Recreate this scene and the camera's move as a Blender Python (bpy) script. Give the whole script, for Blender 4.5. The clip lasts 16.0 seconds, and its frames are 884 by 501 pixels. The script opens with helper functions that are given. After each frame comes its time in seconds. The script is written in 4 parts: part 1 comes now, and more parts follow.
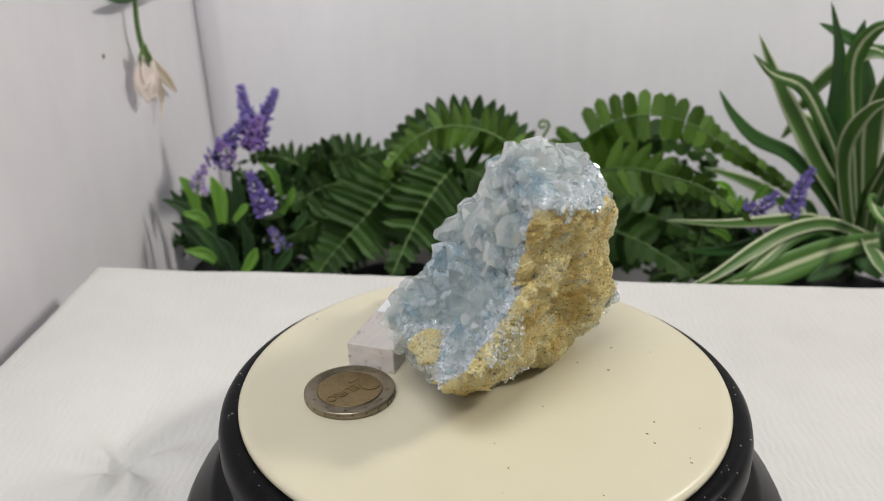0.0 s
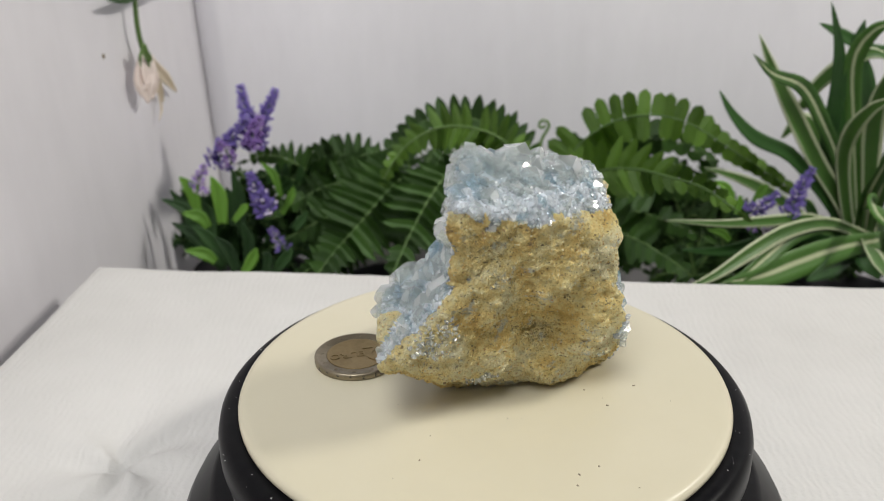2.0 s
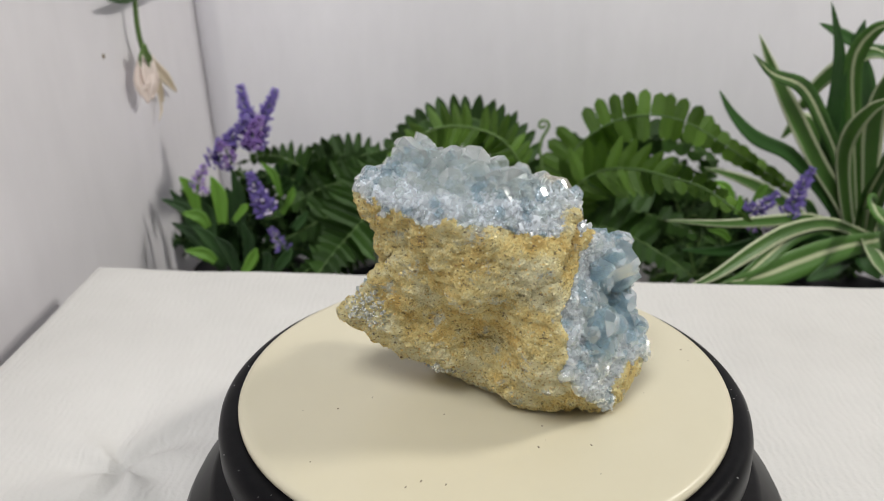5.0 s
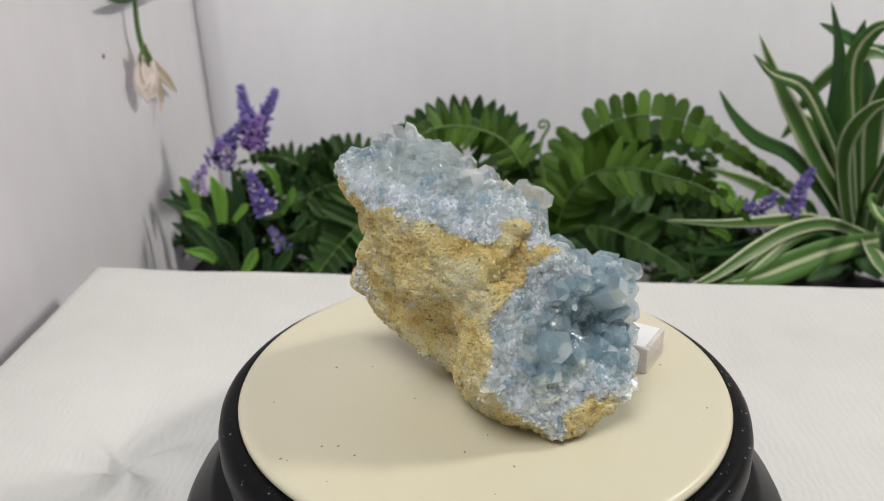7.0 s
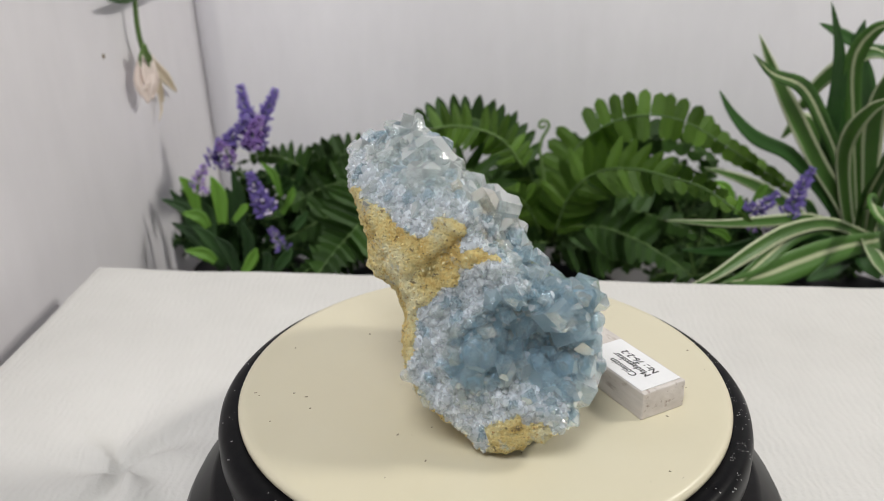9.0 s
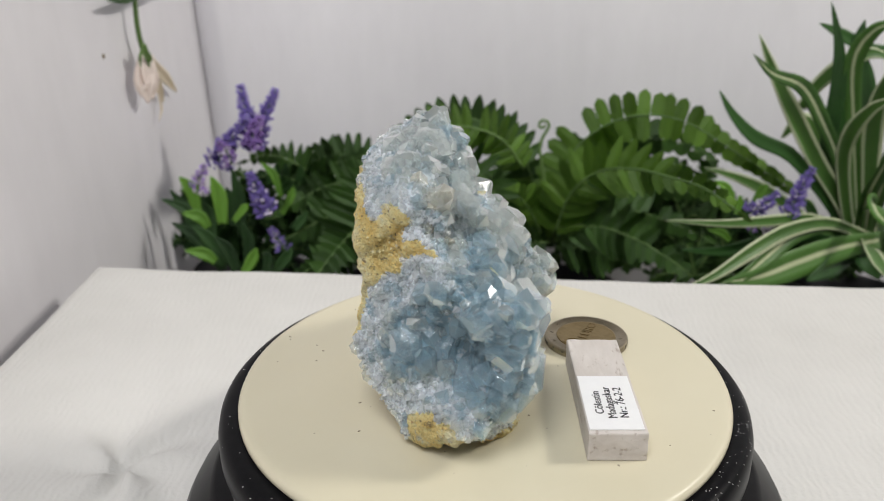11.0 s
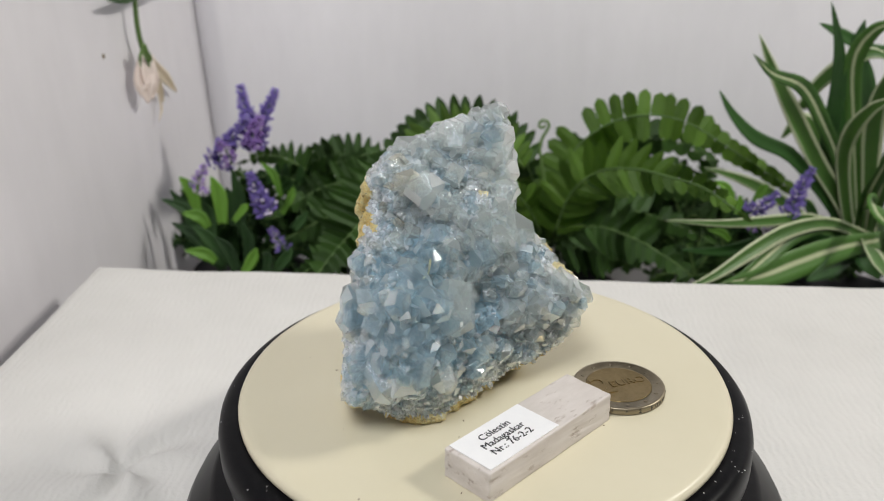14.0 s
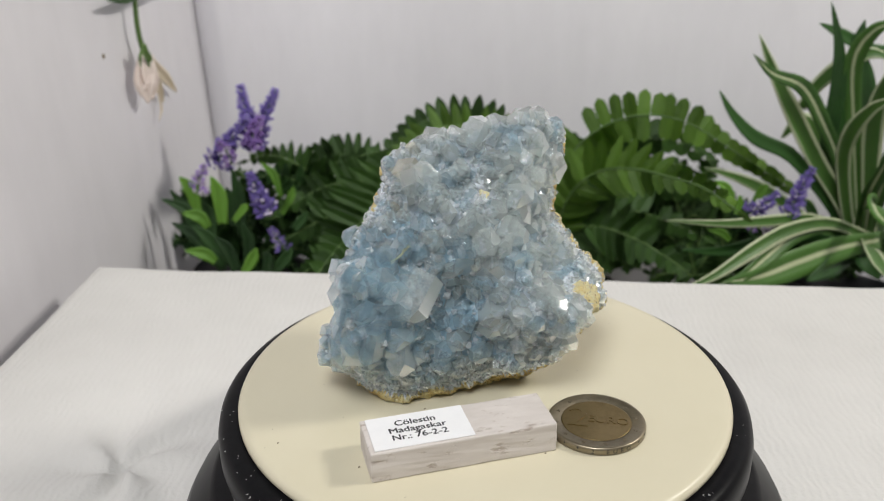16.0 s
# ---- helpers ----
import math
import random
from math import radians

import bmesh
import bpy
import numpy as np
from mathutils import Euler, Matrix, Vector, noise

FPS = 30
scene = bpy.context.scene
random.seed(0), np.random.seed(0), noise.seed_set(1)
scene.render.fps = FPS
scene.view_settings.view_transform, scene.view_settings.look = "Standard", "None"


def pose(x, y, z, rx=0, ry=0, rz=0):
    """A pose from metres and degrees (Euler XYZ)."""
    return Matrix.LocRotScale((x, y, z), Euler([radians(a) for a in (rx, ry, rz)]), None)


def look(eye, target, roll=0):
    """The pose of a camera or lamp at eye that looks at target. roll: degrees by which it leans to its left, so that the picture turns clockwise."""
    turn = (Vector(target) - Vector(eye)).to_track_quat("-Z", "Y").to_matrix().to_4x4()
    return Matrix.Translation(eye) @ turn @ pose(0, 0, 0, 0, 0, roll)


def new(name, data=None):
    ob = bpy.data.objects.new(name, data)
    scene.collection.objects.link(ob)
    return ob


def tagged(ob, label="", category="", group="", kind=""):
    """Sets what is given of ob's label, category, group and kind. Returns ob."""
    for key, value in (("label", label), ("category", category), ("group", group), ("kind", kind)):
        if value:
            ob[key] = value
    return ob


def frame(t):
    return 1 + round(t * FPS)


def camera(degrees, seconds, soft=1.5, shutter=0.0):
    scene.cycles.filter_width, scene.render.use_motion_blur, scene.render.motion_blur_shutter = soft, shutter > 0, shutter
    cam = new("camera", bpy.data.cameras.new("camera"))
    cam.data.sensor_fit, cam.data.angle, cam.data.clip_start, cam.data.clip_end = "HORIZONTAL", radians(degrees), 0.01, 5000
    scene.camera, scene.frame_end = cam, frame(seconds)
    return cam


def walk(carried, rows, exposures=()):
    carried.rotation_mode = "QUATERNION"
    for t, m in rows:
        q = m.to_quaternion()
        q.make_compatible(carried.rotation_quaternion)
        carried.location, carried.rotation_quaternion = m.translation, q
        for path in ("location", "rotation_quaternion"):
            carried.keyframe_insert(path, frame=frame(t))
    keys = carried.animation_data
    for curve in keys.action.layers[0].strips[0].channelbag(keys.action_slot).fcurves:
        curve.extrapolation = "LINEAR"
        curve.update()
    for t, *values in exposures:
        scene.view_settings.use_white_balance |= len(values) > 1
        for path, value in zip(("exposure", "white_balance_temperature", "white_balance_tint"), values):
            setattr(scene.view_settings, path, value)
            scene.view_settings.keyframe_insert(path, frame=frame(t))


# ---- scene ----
from mathutils.kdtree import KDTree

# ---------------------------------------------------------------- camera
# z = 0 is the top of the turntable's disc, the turning axis is x = y = 0
TURN = 14.763          # degrees a second, clockwise from above
EYE = (0.0, -0.2201, 0.1333)
cam = camera(54.04, 16.0, soft=1.0)
cam.data.dof.use_dof, cam.data.dof.focus_distance, cam.data.dof.aperture_fstop = True, 0.240, 18.0
VIEW = look(EYE, (EYE[0] - 0.04773, EYE[1] + 0.91951, EYE[2] - 0.39017), -0.76)
walk(cam, [(0.0, VIEW), (16.0, VIEW)], exposures=[(0.0, 0.0), (16.0, 0.0)])

# ---------------------------------------------------------------- light
world = bpy.data.worlds.new("world")
scene.world = world
world.use_nodes = True
world.node_tree.nodes["Background"].inputs["Color"].default_value = (0.9, 0.93, 1.0, 1)
world.node_tree.nodes["Background"].inputs["Strength"].default_value = 0.15


def area_lamp(name, eye, target, size, watts, colour):
    lamp = bpy.data.lights.new(name, "AREA")
    lamp.shape, lamp.size, lamp.energy, lamp.color = "DISK", size, watts, colour
    ob = new(name, lamp)
    ob.matrix_world = look(eye, target)
    return ob


area_lamp("key_lamp", (1.05, 0.12, 0.86), (0, 0.02, 0), 0.24, 9.8, (1.0, 0.96, 0.89))
area_lamp("ceiling_lamp", (-0.20, -0.72, 1.33), (-0.02, 0.25, 0), 0.70, 16.4, (0.975, 0.98, 1.0))

# ---------------------------------------------------------------- materials


def material(name, rough=0.6, metal=0.0):
    m = bpy.data.materials.new(name)
    m.use_nodes = True
    t = m.node_tree
    b = t.nodes["Principled BSDF"]
    b.inputs["Roughness"].default_value, b.inputs["Metallic"].default_value = rough, metal
    return m, t, b


def node(t, kind, **values):
    n = t.nodes.new(kind)
    for k, v in values.items():
        n.inputs[k.replace("_", " ")].default_value = v
    return n


def noise_ramp(t, scale, stops, detail=6.0, rough=0.6, coords="Object", stretch=None):
    """Noise at a scale (per metre) through a colour ramp; gives the ramp and the noise."""
    co = t.nodes.new("ShaderNodeTexCoord")
    src = co.outputs[coords]
    if stretch:
        mp = node(t, "ShaderNodeMapping", Scale=stretch)
        t.links.new(src, mp.inputs["Vector"])
        src = mp.outputs["Vector"]
    n = node(t, "ShaderNodeTexNoise", Scale=scale, Detail=detail, Roughness=rough)
    t.links.new(src, n.inputs["Vector"])
    r = t.nodes.new("ShaderNodeValToRGB")
    while len(r.color_ramp.elements) < len(stops):
        r.color_ramp.elements.new(0.5)
    for e, (pos, col) in zip(r.color_ramp.elements, stops):
        e.position, e.color = pos, (*col, 1)
    t.links.new(n.outputs["Fac"], r.inputs["Fac"])
    return r, n


def mix(t, fac, a, b, mode="MIX"):
    m = t.nodes.new("ShaderNodeMix")
    m.data_type, m.blend_type = "RGBA", mode
    for sock, v in ((m.inputs[0], fac), (m.inputs[6], a), (m.inputs[7], b)):
        if isinstance(v, (int, float)):
            sock.default_value = v
        elif isinstance(v, tuple):
            sock.default_value = (*v, 1)
        else:
            t.links.new(v, sock)
    return m.outputs[2]


def bump(t, b, height, strength, distance):
    n = node(t, "ShaderNodeBump", Strength=strength, Distance=distance)
    t.links.new(height, n.inputs["Height"])
    t.links.new(n.outputs["Normal"], b.inputs["Normal"])
    return n


def plain(name, c1, c2, scale, rough=0.6, metal=0.0, relief=0.2, fine=0.0005, detail=6.0, stretch=None):
    m, t, b = material(name, rough, metal)
    r, n = noise_ramp(t, scale, [(0.3, c1), (0.7, c2)], detail, stretch=stretch)
    t.links.new(r.outputs["Color"], b.inputs["Base Color"])
    bump(t, b, n.outputs["Fac"], relief, fine)
    return m


# white paper-like cloth of the walls, with soft creases and faint stains
def wall_cloth(name, base, dirty):
    m, t, b = material(name, 0.85)
    r, n = noise_ramp(t, 5.0, [(0.35, base), (0.75, dirty)], 5)
    r2, n2 = noise_ramp(t, 60.0, [(0.3, (0.96, 0.96, 0.96)), (0.7, (1, 1, 1))], 4, stretch=(1, 1, 0.25))
    t.links.new(mix(t, 1.0, r.outputs["Color"], r2.outputs["Color"], "MULTIPLY"), b.inputs["Base Color"])
    bump(t, b, n2.outputs["Fac"], 0.3, 0.0011)
    return m


# Greyer copy of WALL: weaker light on the left sheet, put into its colour.
SIDE_WALL = wall_cloth("creased_side_sheet_dimmed", (0.79, 0.775, 0.81), (0.71, 0.695, 0.73))
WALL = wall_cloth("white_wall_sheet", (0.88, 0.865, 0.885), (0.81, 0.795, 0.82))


def woven(name):
    m, t, b = material(name, 0.9)
    r, n = noise_ramp(t, 9.0, [(0.3, (0.57, 0.56, 0.535)), (0.7, (0.65, 0.64, 0.615))], 5)
    t.links.new(r.outputs["Color"], b.inputs["Base Color"])
    co = t.nodes.new("ShaderNodeTexCoord")
    w = node(t, "ShaderNodeTexWave", Scale=110.0, Distortion=7.0, Detail=2.0)
    t.links.new(co.outputs["Object"], w.inputs["Vector"])
    r2, n2 = noise_ramp(t, 900.0, [(0, (0, 0, 0)), (1, (1, 1, 1))], 3)
    add = t.nodes.new("ShaderNodeMath")
    add.operation = "MULTIPLY_ADD"
    t.links.new(w.outputs["Fac"], add.inputs[0])
    add.inputs[1].default_value = 0.5
    t.links.new(n2.outputs["Fac"], add.inputs[2])
    bump(t, b, add.outputs[0], 0.38, 0.0005)
    return m


CLOTH = woven("woven_white_cloth")
CREAM = plain("cream_plastic", (0.60, 0.555, 0.41), (0.635, 0.59, 0.445), 14.0, 0.38, relief=0.05, fine=0.0002)
BLACK = plain("black_plastic", (0.004, 0.004, 0.005), (0.008, 0.008, 0.009), 300.0, 0.34, relief=0.06, fine=0.0002)
BLACK.node_tree.nodes["Principled BSDF"].inputs["Specular IOR Level"].default_value = 0.07
SILVER = plain("silver_band", (0.5, 0.5, 0.5), (0.65, 0.65, 0.65), 90.0, 0.25, 1.0, relief=0.05)
DUST = plain("dust_speck", (0.12, 0.09, 0.06), (0.35, 0.30, 0.22), 900.0, 0.9)
PALE_DUST = plain("pale_dust_speck", (0.6, 0.6, 0.58), (0.8, 0.8, 0.78), 900.0, 0.5)
PAPER = plain("label_paper", (0.78, 0.78, 0.79), (0.83, 0.83, 0.83), 200.0, 0.55, relief=0.05)
INK = plain("black_ink", (0.012, 0.012, 0.014), (0.02, 0.02, 0.022), 900.0, 0.6)
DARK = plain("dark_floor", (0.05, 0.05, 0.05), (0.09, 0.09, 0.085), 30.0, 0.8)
ROOM = plain("room_paint", (0.44, 0.43, 0.41), (0.50, 0.49, 0.47), 6.0, 0.9, relief=0.1)

# ---------------------------------------------------------------- mesh helpers


def part(name, bm, mat, parent=None, label="", smooth=False):
    me = bpy.data.meshes.new(name)
    bm.to_mesh(me)
    bm.free()
    return part_mesh(name, me, mat, parent, label, smooth)


def part_mesh(name, me, mat, parent=None, label="", smooth=False):
    for m in mat if isinstance(mat, (list, tuple)) else (mat,):
        if m and m.name not in me.materials:
            me.materials.append(m)
    if smooth:
        me.polygons.foreach_set("use_smooth", [True] * len(me.polygons))
    ob = new(name, me)
    ob.parent = parent
    if label:
        tagged(ob, label)
    return ob


def box(x0, x1, y0, y1, z0, z1, bevel=0.0, segments=2):
    bm = bmesh.new()
    bmesh.ops.create_cube(bm, size=1, matrix=Matrix.LocRotScale(
        ((x0 + x1) / 2, (y0 + y1) / 2, (z0 + z1) / 2), None, (x1 - x0, y1 - y0, z1 - z0)))
    if bevel:
        bmesh.ops.bevel(bm, geom=bm.edges[:], offset=bevel, segments=segments, profile=0.5, affect="EDGES")
    return bm


def lathe(profile, steps=96):
    """A turned solid about z from (radius, height) pairs, outside listed from the bottom up."""
    bm = bmesh.new()
    rings = []
    for r, z in profile:
        if r < 1e-6:
            rings.append([bm.verts.new((0, 0, z))])
        else:
            rings.append([bm.verts.new((r * math.cos(2 * math.pi * i / steps), r * math.sin(2 * math.pi * i / steps), z)) for i in range(steps)])
    for a, b in zip(rings, rings[1:]):
        for i in range(steps):
            j = (i + 1) % steps
            if len(a) == 1:
                bm.faces.new((a[0], b[j], b[i]))
            elif len(b) == 1:
                bm.faces.new((a[i], a[j], b[0]))
            else:
                bm.faces.new((a[i], a[j], b[j], b[i]))
    bmesh.ops.recalc_face_normals(bm, faces=bm.faces[:])
    return bm


def smooth_line(points, n):
    """n + 1 places along a smooth curve through a few points."""
    pts = [Vector(p) for p in points]
    pts = [pts[0] * 2 - pts[1]] + pts + [pts[-1] * 2 - pts[-2]]
    out = []
    for k in range(n + 1):
        s = k / n * (len(pts) - 3)
        i = min(int(s), len(pts) - 4)
        u = s - i
        a, b, c, d = pts[i:i + 4]
        out.append(0.5 * (2 * b + (c - a) * u + (2 * a - 5 * b + 4 * c - d) * u * u + (3 * b - a - 3 * c + d) * u ** 3))
    return out


def tube(bm, line, radii, sides=6):
    rings = []
    for k, q in enumerate(line):
        way = (line[min(k + 1, len(line) - 1)] - line[max(k - 1, 0)]).normalized()
        side = way.cross(Vector((0.3, -0.9, 0.2))).normalized()
        up = side.cross(way)
        r = radii[0] + (radii[1] - radii[0]) * k / (len(line) - 1)
        rings.append([bm.verts.new(q + r * (math.cos(2 * math.pi * i / sides) * side + math.sin(2 * math.pi * i / sides) * up)) for i in range(sides)])
    for a, b in zip(rings, rings[1:]):
        for i in range(sides):
            j = (i + 1) % sides
            bm.faces.new((a[i], a[j], b[j], b[i]))
    bm.faces.new(rings[0][::-1])
    bm.faces.new(rings[-1])


# ---------------------------------------------------------------- the room and the set
TABLE_Z = -0.040
CORNER = (-0.210, 0.420)


def room():
    """Plain walls, floor and ceiling far outside the view, which close the place."""
    for name, b in (("wall_north", (-1.6, 1.6, 1.5, 1.6, -0.9, 1.5)), ("wall_south", (-1.6, 1.6, -1.6, -1.5, -0.9, 1.5)),
                    ("wall_east", (1.5, 1.6, -1.5, 1.5, -0.9, 1.5)), ("wall_west", (-1.6, -1.5, -1.5, 1.5, -0.9, 1.5)),
                    ("ceiling", (-1.6, 1.6, -1.6, 1.6, 1.504, 1.6)), ("floor", (-1.6, 1.6, -1.6, 1.6, -1.0, -0.904))):
        tagged(part(name, box(*b), ROOM), "plain pale painted surface of the room", "room", kind="structure")


def edge(z):
    """Where the two sheets meet, which leans a little."""
    return -0.2115 - 0.038 * z


def left_x(py, pz):
    """The left sheet's surface, with its creases."""
    u = (CORNER[1] + 0.0080 - py) / 0.95
    d = 0.002 * noise.noise(Vector((py * 7, pz * 3, 5))) + 0.0004 * math.sin(py * 70 + 3 * noise.noise(Vector((py * 9, pz * 4, 1))))
    return edge(pz) + d * min(1, u * 8) - 0.03 * u


def backdrop_sheets():
    x, y = CORNER
    bm = bmesh.new()
    bmesh.ops.create_grid(bm, x_segments=60, y_segments=40, size=0.5)
    for v in bm.verts:
        u, pz = (v.co.x + 0.5), v.co.y * 0.6 + 0.08
        px = edge(pz) + 0.0008 + u * 1.1
        v.co = (px, y + 0.01 + 0.004 * min(1, u * 6) * noise.noise(Vector((px * 6, pz * 5, 2))), pz)
    bmesh.ops.recalc_face_normals(bm, faces=bm.faces[:])
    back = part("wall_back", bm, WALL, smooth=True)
    back.modifiers.new("thick", "SOLIDIFY").thickness = 0.004
    tagged(back, "smooth white sheet standing behind the plants", "wall", kind="structure")
    bm = bmesh.new()
    bmesh.ops.create_grid(bm, x_segments=60, y_segments=40, size=0.5)
    for v in bm.verts:
        u, pz = 0.5 - v.co.x, v.co.y * 0.6 + 0.08
        py = y + 0.0080 - u * 0.95
        v.co = (left_x(py, pz), py, pz)
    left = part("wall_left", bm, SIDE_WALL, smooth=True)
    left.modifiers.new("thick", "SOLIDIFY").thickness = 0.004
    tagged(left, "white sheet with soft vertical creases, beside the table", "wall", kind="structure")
    part("stain", lathe([(0, 0.0), (0.0016, 0.0), (0.0014, 0.0004), (0, 0.0005)], 10), DUST, left, "small brown spot").matrix_basis = pose(left_x(0.270, 0.0445) + 0.0002, 0.270, 0.0445, 0, 90, 0)
    # added board, its dark colour standing in for shade in the corner gap
    tagged(part("gap_shade_board", box(x - 0.08, x + 0.06, y + 0.025, y + 0.03, -0.22, 0.38), DARK), "added dark board that gives the gap between the sheets its shade", "wall", kind="structure")
    low = part("shelf_floor", box(x - 0.1, 0.9, 0.17, y + 0.02, -0.260, -0.250), DARK)
    tagged(low, "dark lower shelf behind the table", "shelf", kind="structure")


def table():
    """The cloth-covered table, with rounded worn edges and a few creases."""
    thing = new("display_table")
    tagged(thing, "low table covered tightly with woven white cloth", "table", kind="structure")
    x0, x1, y1, y0 = -0.1938, 0.75, 0.1680, -0.75
    n, m = 320, 320
    bm = bmesh.new()
    rows = []
    for j in range(m + 1):
        row = []
        for i in range(n + 1):
            px, py = x0 + (x1 - x0) * (i / n) ** 1.8, y1 + (y0 - y1) * (j / m) ** 1.8
            d = 0.0009 * noise.noise(Vector((px * 16, py * 16, 0))) + 0.0004 * noise.noise(Vector((px * 60, py * 60, 3)))
            # a gathered crease with short folds running out of it
            u, v = px + 0.117, py - 0.010
            near = math.exp(-(u * u / 0.0009 + v * v / 0.0011))
            a = math.atan2(v, u)
            d += near * 0.0021 * math.sin(5 * a + 40 * math.hypot(u, v) + 2 * noise.noise(Vector((px * 30, py * 30, 4))))
            d -= 0.0045 * math.exp(-((u - 0.25 * v) / 0.0030) ** 2 - (v / 0.007) ** 2)
            e = min(px - x0, y1 - py)
            r = 0.006
            if e < r:
                d -= r - math.sqrt(max(0, r * r - (r - e) ** 2))
            row.append(bm.verts.new((px, py - 0.0165 * (px + 0.19) / 0.375, TABLE_Z + d)))
        rows.append(row)
    for a, b in zip(rows, rows[1:]):
        for i in range(n):
            bm.faces.new((a[i], b[i], b[i + 1], a[i + 1]))
    for line in (rows[0], [r[0] for r in rows]):
        low = [bm.verts.new((v.co.x, v.co.y, -0.30)) for v in line]
        for i in range(len(line) - 1):
            bm.faces.new((line[i], line[i + 1], low[i + 1], low[i]))
    bmesh.ops.recalc_face_normals(bm, faces=bm.faces[:])
    part("cloth", bm, CLOTH, thing, smooth=True)
    part("tabletop", box(x0 + 0.006, x1, y0, y1 - 0.04, -0.30, TABLE_Z - 0.012), ROOM, thing)


def turntable():
    thing = new("turntable")
    tagged(thing, "round motorised display turntable with black rim and cream disc", "turntable")
    thing.location = (0, 0, TABLE_Z)
    up = Matrix.Translation((0, 0, -TABLE_Z))
    base = part("base", lathe([(0, -0.0395), (0.0890, -0.0395), (0.0900, -0.038), (0.0878, -0.034), (0.081, -0.0265), (0.079, -0.024), (0, -0.024)]), BLACK, thing, "glossy black flared foot", True)
    base.matrix_basis = up
    band = part("band", lathe([(0, -0.0238), (0.0742, -0.0238), (0.0748, -0.022), (0.0748, -0.0165), (0, -0.0165)]), SILVER, thing, "shiny silver band", True)
    band.matrix_basis = up
    platter = part("platter", lathe([(0, -0.016), (0.0738, -0.016), (0.0757, -0.0148), (0.0764, -0.012), (0.0764, -0.0075), (0.0758, -0.005), (0.0744, -0.0035),
                                     (0.0722, -0.0029), (0.0708, -0.0033), (0.0, -0.0033)], 128), BLACK, thing, "black rounded rim", True)
    disc = part("disc", lathe([(0, -0.0032), (0.0698, -0.0032), (0.0704, -0.0025), (0.0704, -0.0016), (0.0699, -0.0006), (0.0690, -0.0001), (0.0675, 0.0), (0, 0.0)], 128), CREAM, platter, "smooth cream disc", True)
    rnd = random.Random(4)
    for mat, label, count, lo, hi in ((DUST, "scattered brown crumbs of rock", 38, 0.012, 0.067), (PALE_DUST, "pale dust on the black rim", 160, 0.0712, 0.0762)):
        bm = bmesh.new()
        for _ in range(count):
            a, r = rnd.uniform(0, 6.283), (lo ** 2 + (hi ** 2 - lo ** 2) * rnd.random()) ** 0.5
            if mat is PALE_DUST:
                a = rnd.gauss(2.2, 0.5) if rnd.random() < 0.7 else a
            s = rnd.uniform(0.00008, 0.00027) * (0.55 if mat is PALE_DUST else 1)
            z = 0.0 if mat is DUST else (-0.0029 if r < 0.0735 else -0.0029 - (r - 0.0735) * 0.75)
            g = bmesh.ops.create_icosphere(bm, subdivisions=1, radius=s, matrix=Matrix.LocRotScale(
                (r * math.cos(a), r * math.sin(a), z + s * 0.3), Euler((0, 0, a)), (rnd.uniform(0.8, 2.4), 1, 0.6)))
        tagged(part("rock_dust", bm, mat, platter, label), kind="stuff")
    platter.matrix_basis = up
    return platter

# ---------------------------------------------------------------- coin and label block


def metal(name, c1, c2, rough):
    m, t, b = material(name, rough, 1.0)
    r, n = noise_ramp(t, 260.0, [(0.3, c1), (0.7, c2)], 6)
    t.links.new(r.outputs["Color"], b.inputs["Base Color"])
    r2, n2 = noise_ramp(t, 700.0, [(0.3, (rough - 0.08,) * 3), (0.7, (rough + 0.14,) * 3)], 4)
    t.links.new(r2.outputs["Color"], b.inputs["Roughness"])
    bump(t, b, n2.outputs["Fac"], 0.12, 0.0002)
    return m


NICKEL = metal("worn_nickel", (0.25, 0.215, 0.155), (0.34, 0.295, 0.215), 0.36)
BRASS = metal("worn_brass", (0.24, 0.18, 0.085), (0.33, 0.25, 0.125), 0.38)


def text_mesh(body, size, depth):
    cu = bpy.data.curves.new("lettering", "FONT")
    cu.body, cu.size, cu.extrude, cu.align_x, cu.align_y, cu.space_line = body, size, depth, "CENTER", "CENTER", 0.95
    cu.resolution_u = 3
    ob = bpy.data.objects.new("lettering", cu)
    scene.collection.objects.link(ob)
    bpy.context.view_layer.update()
    me = bpy.data.meshes.new_from_object(ob.evaluated_get(bpy.context.evaluated_depsgraph_get()))
    bpy.data.objects.remove(ob)
    return me


